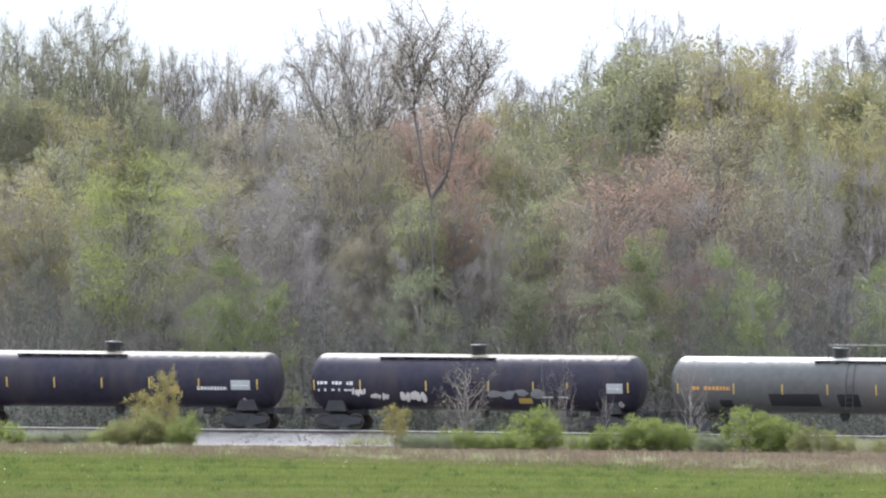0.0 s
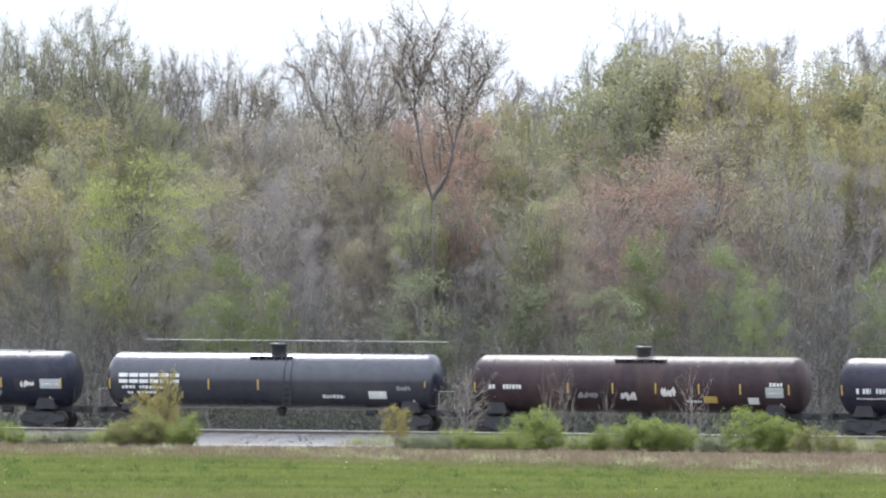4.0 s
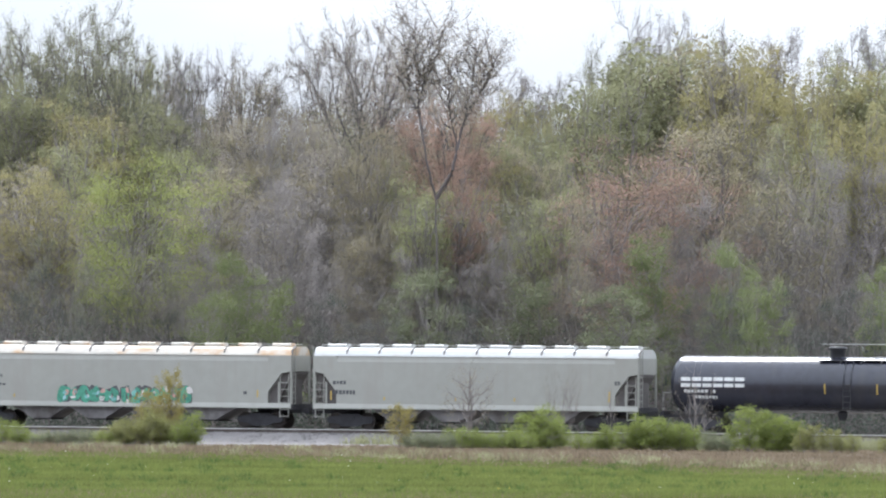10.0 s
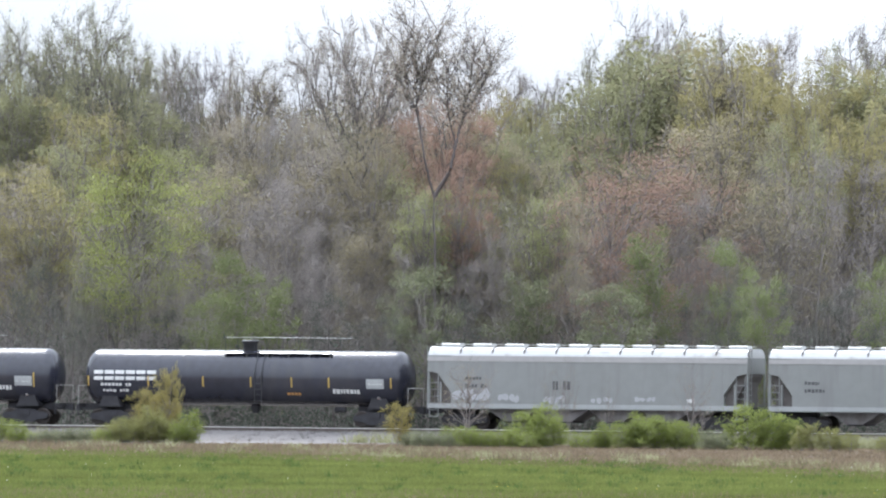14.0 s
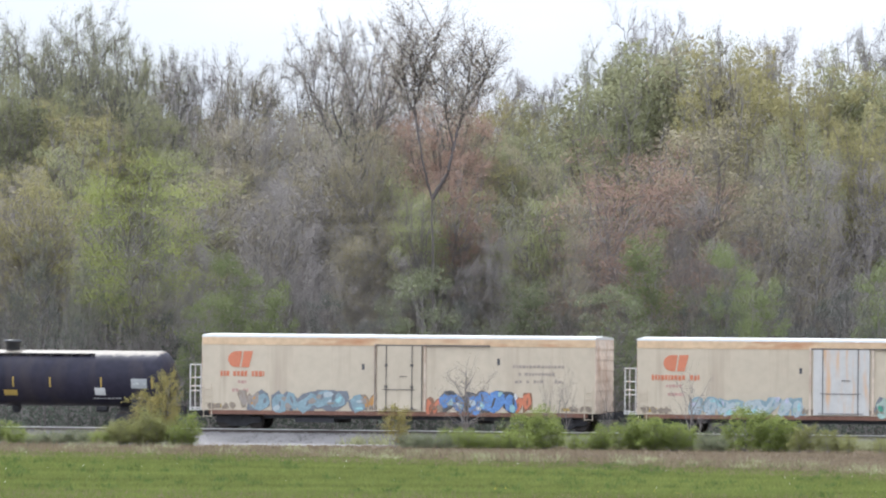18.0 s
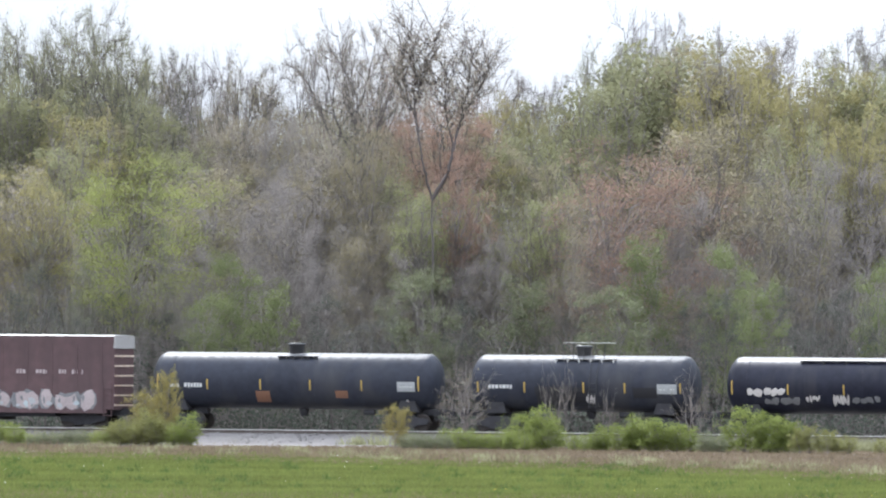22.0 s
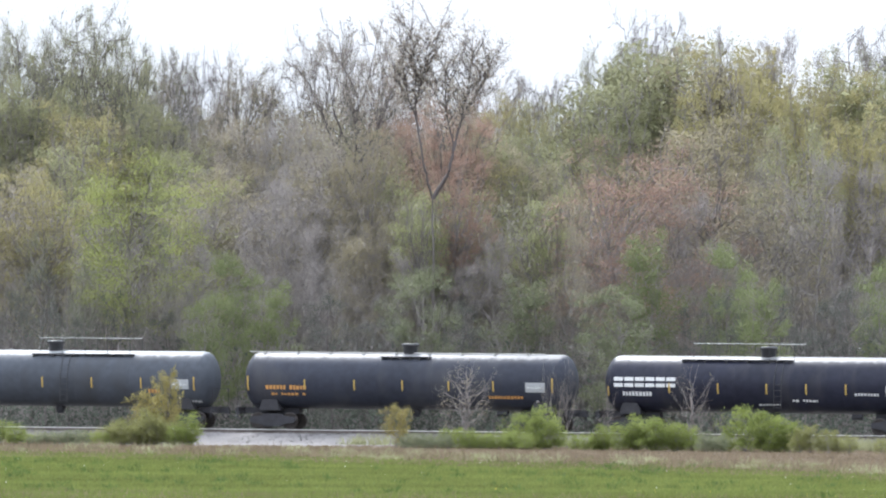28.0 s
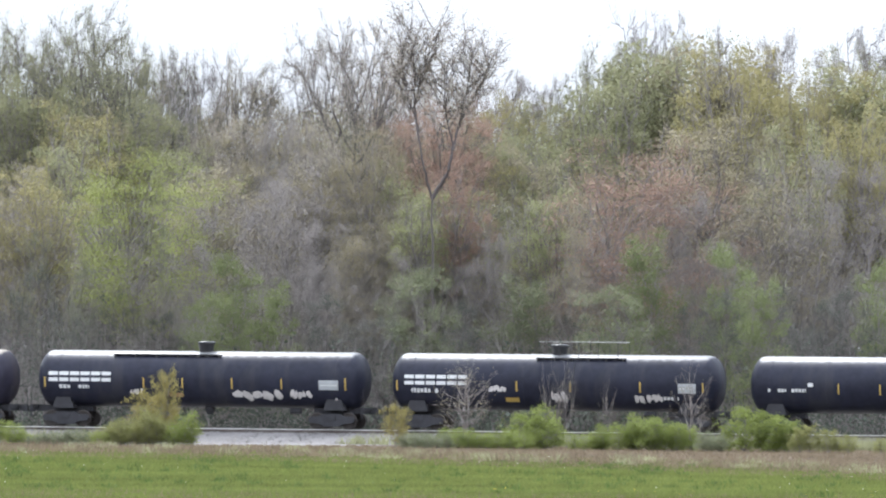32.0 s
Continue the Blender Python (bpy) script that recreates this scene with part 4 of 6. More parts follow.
class Side:
    """The camera-side face of a car: puts flat marks on it, following its curve."""

    def __init__(self, car, length, radius=None, middle=0.0, flat=0.0):
        self.car, self.half, self.radius, self.middle, self.flat = car, length / 2, radius, middle, flat

    def y(self, z, lift):
        if self.radius is None:
            return -self.flat - lift
        d = min(abs(z - self.middle), self.radius * 0.995)
        return -math.sqrt(self.radius ** 2 - d * d) - lift

    def sheet(self, geo, x0, x1, z0, z1, lift=0.008, slant=0.0):
        n = 4 if self.radius else 1
        zs = np.linspace(z0, z1, n + 1)
        v = [(x - self.half + slant * (z - z0), self.y(z, lift), z) for z in zs for x in (x0, x1)]
        geo.add(v, [(2 * i, 2 * i + 1, 2 * i + 3, 2 * i + 2) for i in range(n)])
        return geo

    def plate(self, x0, x1, z0, z1, ink, name="plate", label="", slant=0.0):
        return part(name, self.sheet(Geo(), x0, x1, z0, z1, slant=slant), INK[ink], self.car, label)

    def bar(self, x, z0=1.95, z1=2.65, ink="y"):
        """An upright yellow reflector strip."""
        return part("reflector_strip", self.sheet(Geo(), x - 0.042, x + 0.042, z0 + 0.06, z1 - 0.06, 0.012), INK[ink], self.car, "yellow reflector strip")

    def bars(self, x0, x1, z0, z1, ink, name="stencil", label="illegible stencilled bars"):
        """Writing that cannot be read: a row of upright plain bars."""
        g, x = Geo(), x0
        while x < x1 - 0.02:
            w = min(mark_rng.uniform(0.10, 0.19), x1 - x)
            if mark_rng.uniform() > 0.12:
                self.sheet(g, x, x + w, z0 + mark_rng.uniform(0, 0.03), z1 - mark_rng.uniform(0, 0.03))
            x += w + 0.05
        return tagged(part(name, g, INK[ink], self.car, label), kind="stuff")

    def emblem(self, x0, x1, z0, z1):
        """Six white blocks that stand for the owner's lettering."""
        n = 6
        w = (x1 - x0) / n
        for i in range(n):
            g = Geo()
            a, b = x0 + i * w + 0.02, x0 + (i + 1) * w - 0.06
            self.sheet(g, a, b, (z0 + z1) / 2 + 0.07, z1)
            self.sheet(g, a, b, z0, (z0 + z1) / 2 - 0.07)
            part("emblem_block", g, INK["w"], self.car, "white emblem block")

    def diamond(self, x, z, size=0.19):
        X = x - self.half
        pts = [(X - size, z), (X, z - size), (X + size, z), (X, z + size)]
        a = part("placard", Geo().add([(q, self.y(w, 0.03), w) for q, w in pts], [(0, 1, 2, 3)]), INK["w"], self.car, "white diamond placard")
        s = size * 0.55
        pts = [(X - s, z + 0.02), (X, z + 0.02 - s), (X + s, z + 0.02), (X, z + 0.02 + s)]
        part("placard_symbol", Geo().add([(q, self.y(w, 0.035), w) for q, w in pts], [(0, 1, 2, 3)]), INK["d"], a, "faded red symbol")

    def graffiti(self, x0, x1, z0, z1, inks, count=14, seed=1):
        """Spray paint, and the rust stains of the refrigerator cars: overlapping ragged blobs and strokes, one colour a
        part.
        """
        r = np.random.default_rng(seed)

        def blob(g, x, z, w, h, lift, slant, corners=9, rough=0.3):
            turn, pts = r.uniform(0, 6.28), []
            for q in range(corners):
                a, rad = turn + q * 2 * math.pi / corners, 1 + r.uniform(-rough, rough)
                pz = min(max(z + math.sin(a) * h * rad, z0), z1)
                pts.append((x + math.cos(a) * w * rad + slant * (pz - z) - self.half, self.y(pz, lift), pz))
            pts.append((x - self.half, self.y(z, lift), z))
            g.add(pts, [(q, (q + 1) % corners, corners) for q in range(corners)])

        fill, line, rest = inks[0], (inks[1] if len(inks) > 1 else ""), inks[2:]
        layers = {ink: Geo() for ink in inks}
        step = (x1 - x0) / count
        for i in range(count):
            x, z = x0 + step * (i + 0.5) + r.normal(0, 0.1) * step, (z0 + z1) / 2 + r.normal(0, 0.06) * (z1 - z0)
            w, h, sl = step * r.uniform(0.5, 0.72), (z1 - z0) * r.uniform(0.34, 0.52), r.uniform(-0.25, 0.4)
            if line:
                blob(layers[line], x, z, w * 1.15, h * 1.12, 0.010 + 0.0003 * i, sl)
            blob(layers[fill], x, z, w * 0.86, h * 0.9, 0.022 + 0.0003 * i, sl)
            if line:
                blob(layers[line], x + w * r.uniform(-0.4, 0.4), z + h * r.uniform(-0.35, 0.35), w * 0.16, h * r.uniform(0.25, 0.5), 0.034 + 0.0003 * i, sl, 6)
            for ink in rest:
                if r.uniform() < 0.6:
                    blob(layers[ink], x + w * r.uniform(-0.7, 0.7), z + h * r.uniform(-0.7, 0.7), w * r.uniform(0.2, 0.5), h * r.uniform(0.15, 0.4), 0.046 + 0.0003 * i, sl, 7)
        for ink, g in layers.items():
            if g.n:
                tagged(part("spray_paint", g, INK[ink], self.car, INK[ink].name.replace("_", " ")), kind="stuff")

    def mark(self, spec):
        """Marks given as kind and stretch along the car, metres from its left end."""
        for word in spec.split():
            body, _, zz = word.partition("@")
            kind, rest = body[0], body[1:]
            ends = [float(q) for q in rest.split("-")]
            z = [float(q) for q in zz.split("-")] if zz else []
            if kind == "Y":
                self.bar(ends[0], *(z or (1.95, 2.62)))
            elif kind == "I":
                self.bar(ends[0], *(z or (2.15, 2.6)))
            elif kind == "E":
                self.emblem(ends[0], ends[1], *(z or (2.33, 2.85)))
            elif kind == "D":
                self.diamond(ends[0], *(z or (1.38,)))
            elif kind == "P":
                self.plate(ends[0] - 0.38, ends[0] + 0.38, *(z or (1.5, 1.78)), "y", "plate", "yellow plate")
            elif kind == "W":
                self.bars(ends[0], ends[1], *(z or (2.2, 2.42)), "w")
            elif kind == "O":
                self.bars(ends[0], ends[1], *(z or (2.2, 2.42)), "o")
            elif kind == "K":
                self.bars(ends[0], ends[1], *(z or (2.65, 2.9)), "k")
            elif kind == "G":
                self.plate(ends[0], ends[1], *(z or (1.98, 2.5)), "g", "stencil_panel", "grey stencil panel")
                self.bars(ends[0] + 0.1, ends[1] - 0.1, (z or (1.98, 2.5))[0] + 0.2, (z or (1.98, 2.5))[0] + 0.28, "w")
            elif kind == "B":
                self.plate(ends[0], ends[1], *(z or (1.45, 2.1)), "b", "painted_patch", "black painted-out patch", slant=-0.15)
            elif kind == "L":
                self.plate(ends[0], ends[1], *(z or (1.7, 1.95)), "w", "plate", "white plate")
            elif kind == "N":
                self.plate(ends[0], ends[1], *(z or (1.5, 2.0)), "n", "patch", "rusty patch")
            elif kind == "H":
                self.graffiti(ends[0], ends[1], *(z or (1.5, 2.1)), "s", 5, int(ends[0] * 100))
            elif kind == "Q":
                self.graffiti(ends[0], ends[1], *(z or (1.5, 2.1)), "h", 4, int(ends[0] * 100))


# ---- running gear, shared by all cars ----
def wheelset_mesh():
    g = Geo()
    for s in (-1, 1):
        k, prof = 20, ((0.70, 0.10), (0.70, 0.40), (0.72, 0.457), (0.80, 0.457), (0.82, 0.40), (0.80, 0.34), (0.77, 0.12))
        v = [(r * math.cos(a), s * y, r * math.sin(a)) for y, r in prof for a in np.arange(k) * 2 * math.pi / k]
        f = [(i * k + j, i * k + (j + 1) % k, (i + 1) * k + (j + 1) % k, (i + 1) * k + j) for i in range(len(prof) - 1) for j in range(k)]
        g.add(v, f + [tuple(range(k)), tuple(range((len(prof) - 1) * k, len(prof) * k))])
        g.box(-0.05, 0.05, min(s * 0.80, s * 0.84), max(s * 0.80, s * 0.84), 0.16, 0.30)
    k = 8
    v = [(0.09 * math.cos(a), y, 0.09 * math.sin(a)) for y in (-1.0, 1.0) for a in np.arange(k) * 2 * math.pi / k]
    return g.add(v, [(j, (j + 1) % k, k + (j + 1) % k, k + j) for j in range(k)] + [tuple(range(k)), tuple(range(k, 2 * k))]).mesh("wheelset")


WHEELS = wheelset_mesh()
FRAME_OUT = [(-1.32, 0.52), (-1.20, 0.36), (-0.72, 0.30), (-0.42, 0.16), (0.42, 0.16), (0.72, 0.30), (1.20, 0.36), (1.32, 0.52), (1.22, 0.66), (0.75, 0.70),
             (0.45, 0.84), (-0.45, 0.84), (-0.75, 0.70), (-1.22, 0.66)]
SIDE_FRAME = [Geo().prism(FRAME_OUT, y - 0.07, y + 0.07).mesh("side_frame") for y in (-1.0, 1.0)]
BOLSTER = Geo().box(-0.24, 0.24, -1.12, 1.12, 0.52, 0.80).box(-0.35, 0.35, -0.3, 0.3, 0.78, 0.98).mesh("bolster")
COUPLER = Geo().box(-0.5, 0.25, -0.09, 0.09, 0.74, 0.96).box(0.25, 0.52, -0.17, 0.17, 0.68, 1.0).mesh("coupler")
HOSE = Geo().tube([(0, 0, 0.8), (0.12, 0, 0.55), (0.28, 0, 0.42), (0.45, 0, 0.55)], [0.03] * 4, 5).mesh("brake_hose")
WHEELSETS = []


def gear(car, offset, reach, length):
    """Two bogies, couplers and hoses under a car; offset: from its middle to a bogie's."""
    for s in (-1, 1):
        bogie = part("bogie", BOLSTER, PAINT["under"], car)
        bogie.location = (s * offset, 0, -LIFT)
        for me in SIDE_FRAME:
            part("side_frame", me, PAINT["under"], bogie)
        for a in (-0.89, 0.89):
            w = part("wheelset", WHEELS, PAINT["wheel"], bogie)
            w.location = (a, 0, 0.457)
            WHEELSETS.append((w, car))
        c = part("coupler", COUPLER, PAINT["under"], car)
        c.matrix_local = pose(s * (reach - 0.5), 0, 0, 0, 0, 0 if s > 0 else 180)
        h = part("brake_hose", HOSE, PAINT["under"], car)
        h.matrix_local = pose(s * (reach - 0.35), -0.3 * s, 0, 0, 0, 0 if s > 0 else 180)


CARS = []


def new_car(name, s0, label, category, group):
    car = tagged(new(name), label, category, group)
    CARS.append((car, s0))
    return car


TANK_R, TANK_MID = 1.50, 2.50


def tank_car(s0, length, paint, marks, label, dome=0.5, deck=None, rail=None, gap=0.62, walkway=False, deck_paint="dark"):
    """A tank car; dome, deck and rail are metres from the tank's left end."""
    car = new_car("tank_car", s0, label, "tank car", "tank cars of the train")
    length, s0 = length + 0.02, s0 + 0.10 + (0.25 if s0 > 500 else 0.0)
    CARS[-1] = (car, s0)
    h, head = length / 2, 0.75
    arc = [(math.sin(a), math.cos(a)) for a in np.linspace(0, 1.5, 8)]
    prof = [(-h + head - head * q, TANK_R * c) for q, c in reversed(arc)]
    prof += [(h - head + head * q, TANK_R * c) for q, c in arc]
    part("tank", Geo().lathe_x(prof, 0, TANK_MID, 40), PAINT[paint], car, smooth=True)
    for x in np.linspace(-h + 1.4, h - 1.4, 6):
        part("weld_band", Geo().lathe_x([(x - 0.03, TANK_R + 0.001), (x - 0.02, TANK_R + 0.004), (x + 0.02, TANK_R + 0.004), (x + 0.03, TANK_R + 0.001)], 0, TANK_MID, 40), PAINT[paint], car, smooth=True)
    for s in (-1, 1):
        g = Geo().box(*sorted((s * (h + gap - 0.5), s * (h - 3.0))), -0.28, 0.28, 0.72, 1.06)
        g.box(*sorted((s * (h + gap - 0.55), s * (h + gap - 0.45))), -1.35, 1.35, 0.85, 1.06)
        g.prism([(s * (h - 2.2), 0.9), (s * (h - 1.0), 0.9), (s * (h - 1.2), 1.5), (s * (h - 2.0), 1.5)], -1.1, 1.1)
        part("stub_sill", g, PAINT["under"], car)
        for y in (-1.4, 1.4):
            g = Geo()
            for x in (h + 0.05, h + gap - 0.5):
                g.tube([(s * x, y, 0.45), (s * x, y, 1.05)], [0.02, 0.02], 4)
            for z in (0.5, 0.75, 1.0):
                g.tube([(s * (h + 0.05), y, z), (s * (h + gap - 0.5), y, z)], [0.018, 0.018], 4)
            part("corner_step", g, PAINT["under"], car)
        g = Geo()
        g.tube([(s * (h + gap - 0.5), -1.3, 1.05), (s * (h + gap - 0.5), -1.3, 2.02), (s * (h + gap - 0.5), 1.3, 2.02), (s * (h + gap - 0.5), 1.3, 1.05)], [0.014] * 4, 4)
        part("end_rail", g, PAINT["metal"] if paint == "gloss" else PAINT["under"], car)
    part("outlet_valve", Geo().tube([(0.3, 0, 1.05), (0.3, 0, 0.85), (0.3, 0, 0.62)], [0.28, 0.26, 0.16], 10), PAINT["under"], car)
    part("brake_cylinder", Geo().lathe_x([(h - 4.2, 0.05), (h - 4.2, 0.16), (h - 3.6, 0.16), (h - 3.6, 0.05)], -0.6, 0.85, 10), PAINT["under"], car)
    d = dome if dome > 1 else length * dome
    x = d - h - 0.15
    top_z = TANK_MID + TANK_R
    ring = [(0.42 * math.cos(a), 0.42 * math.sin(a)) for a in np.arange(14) * 2 * math.pi / 14]
    g = Geo()
    v = [(x + a * sc, b * sc, z) for z, sc in ((top_z - 0.15, 0.9), (top_z + 0.34, 0.95), (top_z + 0.40, 1.15), (top_z + 0.50, 1.12), (top_z + 0.53, 0.9)) for a, b in ring]
    g.add(v, [(i * 14 + j, i * 14 + (j + 1) % 14, (i + 1) * 14 + (j + 1) % 14, (i + 1) * 14 + j) for i in range(4) for j in range(14)] + [tuple(range(56, 70))])
    part("valve_housing", g, PAINT["dark"], car, "dark round valve housing", True)
    a, b = deck or (d - 1.6, d + 3.2)
    a, b = a + 0.2, b + 0.2
    for side in (-1, 1):
        g = Geo().box(a - h, b - h, min(side * 0.55, side * 1.0), max(side * 0.55, side * 1.0), top_z - 0.22, top_z - 0.17)
        for q in np.linspace(a - h + 0.1, b - h - 0.1, 6):
            g.box(q - 0.04, q + 0.04, min(side * 0.5, side * 1.0), max(side * 0.5, side * 1.0), top_z - 0.42, top_z - 0.22)
        part("deck", g, PAINT[deck_paint], car, "grating deck beside the housing")
    if rail:
        a, b = rail[0] + 0.2, rail[1] + 0.2
        for side in (-1.0, 1.0):
            g = Geo()
            g.tube([(a - h, side, top_z + 0.66), ((a + b) / 2 - h, side, top_z + 0.67), (b - h, side, top_z + 0.66)], [0.015] * 3, 5)
            part("guard_rail", g, PAINT["metal"], car, "thin galvanised guard rail")
            for q in np.linspace(a - h, b - h, 5):
                part("rail_post", Geo().tube([(q, side, top_z - 0.2), (q, side, top_z + 0.65)], [0.014, 0.014], 4), PAINT["dark"], car)
        g = Geo()
        for q in (-0.2, 0.2):
            g.tube([(x + 1.0 + q, -1.0, top_z - 0.2), (x + 1.0 + q, -1.58, TANK_MID + 0.3), (x + 1.0 + q, -1.58, 1.2)], [0.022] * 3, 4)
        for z in np.arange(1.3, TANK_MID + 0.3, 0.3):
            g.tube([(x + 0.8, -1.58, z), (x + 1.2, -1.58, z)], [0.016, 0.016], 4)
        part("ladder", g, PAINT["dark"], car)
    if walkway:
        for q in np.arange(1.1, length - 1.0, 1.85):
            part("roof_bracket", Geo().box(q - h - 0.05, q - h + 0.05, -0.5, 0.5, top_z - 0.06, top_z + 0.05).box(q - h - 0.9, q - h + 0.9, -0.28, -0.22, top_z, top_z + 0.05), PAINT["metal"], car)
    side = Side(car, length - 0.6, TANK_R, TANK_MID)
    side.mark(marks)
    gear(car, h - 1.75, h + gap, length)
    return car, side


HOPPER_W = 1.58


def hopper_car(s0, length, paint, roof, marks, label, band=True, hatches=10, gap=0.55, hatch_top=4.45):
    """A covered hopper: curved sides, sloping end sheets, bays below, hatches on the roof."""
    car = new_car("hopper_car", s0, label, "hopper car", "covered hopper cars")
    h = length / 2
    section = [(-HOPPER_W, 1.25), (-HOPPER_W - 0.01, 2.4), (-HOPPER_W, 3.5), (-1.50, 3.8)]
    section = section + [(-y, z) for y, z in reversed(section)]
    part("body", Geo().along(section, -h + 1.3, h - 1.3), PAINT[paint], car)
    for s in (-1, 1):
        out = [(s * (h - 1.3), 1.85), (s * (h - 1.3), 3.8), (s * h, 3.8), (s * h, 2.95), (s * (h - 0.55), 2.85)]
        part("end_body", Geo().prism(out, -HOPPER_W, HOPPER_W), PAINT[paint], car)
        part("slope_sheet", Geo().prism([(s * (h - 1.4), 1.15), (s * (h - 1.27), 1.9), (s * (h - 0.54), 2.86), (s * (h - 0.05), 2.96), (s * (h - 0.05), 2.8), (s * (h - 0.9), 1.15)], -1.3, 1.3), PAINT["recess"], car, "brown-grey sloping end sheet")
        part("end_plate", Geo().prism([(s * (h - 1.2), 1.2), (s * (h - 1.1), 1.7), (s * (h - 0.5), 2.7), (s * (h - 0.2), 2.7), (s * (h - 0.2), 1.2)], -0.9, 0.9), PAINT["recess"], car)
        for y in (-1.5, 1.5):
            part("corner_post", Geo().box(*sorted((s * (h - 0.06), s * (h + 0.02))), y - 0.06, y + 0.06, 0.95, 3.82), PAINT[paint], car)
            part("brace_post", Geo().box(*sorted((s * (h - 0.75), s * (h - 0.66))), y - 0.05, y + 0.05, 1.1, 2.4), PAINT[paint], car)
        g = Geo()
        for z in np.arange(1.2, 3.9, 0.32):
            g.tube([(s * (h + 0.06), -1.45, z), (s * (h + 0.06), -1.0, z)], [0.02, 0.02], 4)
        for y in (-1.45, -1.0):
            g.tube([(s * (h + 0.06), y, 1.0), (s * (h + 0.06), y, 4.3)], [0.022, 0.022], 4)
        part("end_ladder", g, PAINT[paint], car)
        g = Geo()
        for q in (0.12, 0.6):
            g.tube([(s * (h - q), -1.6, 0.5), (s * (h - q), -1.6, 2.8)], [0.025, 0.025], 4)
        for z in np.arange(0.55, 2.4, 0.36):
            g.tube([(s * (h - 0.12), -1.6, z), (s * (h - 0.6), -1.6, z)], [0.02, 0.02], 4)
        part("side_ladder", g, PAINT[paint], car)
        part("end_sill", Geo().box(*sorted((s * (h - 2.3), s * (h + gap - 0.5))), -0.3, 0.3, 0.72, 1.1).box(*sorted((s * (h - 0.1), s * (h + 0.08))), -1.55, 1.55, 0.9, 1.2), PAINT["under"], car)
    part("side_sill", Geo().along([(-HOPPER_W - 0.09, 0.98), (-HOPPER_W - 0.09, 1.04), (-HOPPER_W - 0.005, 1.26), (-HOPPER_W + 0.06, 1.26), (-HOPPER_W + 0.06, 0.98)], -h, h)
         .along([(HOPPER_W - 0.06, 0.98), (HOPPER_W - 0.06, 1.34), (HOPPER_W + 0.005, 1.34), (HOPPER_W + 0.12, 1.02), (HOPPER_W + 0.12, 0.98)], -h, h), PAINT[paint], car)
    # roof and hatches: sunlight on them is put into the lighter paint
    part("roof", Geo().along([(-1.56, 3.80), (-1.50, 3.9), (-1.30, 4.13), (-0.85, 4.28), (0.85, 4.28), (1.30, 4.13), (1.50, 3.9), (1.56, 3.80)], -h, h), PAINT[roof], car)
    if band:
        part("eave_band", Geo().along([(-1.60, 3.5), (-1.60, 3.52), (-1.575, 3.80), (-1.55, 3.80), (-1.57, 3.5)], -h, h), PAINT["band"], car, "grey band below the roof")
    for i in range(hatches):
        x = -h + length * (i + 0.5) / hatches
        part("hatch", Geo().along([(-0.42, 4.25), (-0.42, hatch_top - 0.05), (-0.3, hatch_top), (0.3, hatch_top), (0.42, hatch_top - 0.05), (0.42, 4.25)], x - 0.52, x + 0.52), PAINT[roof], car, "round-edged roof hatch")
        part("roof_rib", Geo().along([(-1.52, 3.86), (-1.33, 4.15), (-0.86, 4.32), (-0.86, 4.28), (-1.29, 4.12), (-1.49, 3.86)], x + length / hatches / 2 - 0.05, x + length / hatches / 2 + 0.05), PAINT["recess"], car)
    for y in (-0.75, 0.75):
        part("running_board", Geo().box(-h + 0.2, h - 0.2, y - 0.12, y + 0.12, 4.38, 4.41), PAINT["metal"], car, "galvanised running board")
    n = 4
    for i in range(n):
        c = (i - (n - 1) / 2) * (length - 6.4) / n
        w = (length - 6.4) / n / 2
        part("hopper_bay", Geo().prism([(c - w, 1.0), (c + w, 1.0), (c + 0.45, 0.34), (c - 0.45, 0.34)], -1.25, 1.25), PAINT["bay"], car, "grimy sloping discharge bay, darkened for shade")
        part("bay_gate", Geo().box(c - 0.5, c + 0.5, -1.0, 1.0, 0.26, 0.34), PAINT["under"], car)
    side = Side(car, length, flat=HOPPER_W + 0.012)
    side.mark(marks)
    gear(car, h - 1.9, h + gap, length)
    return car, side


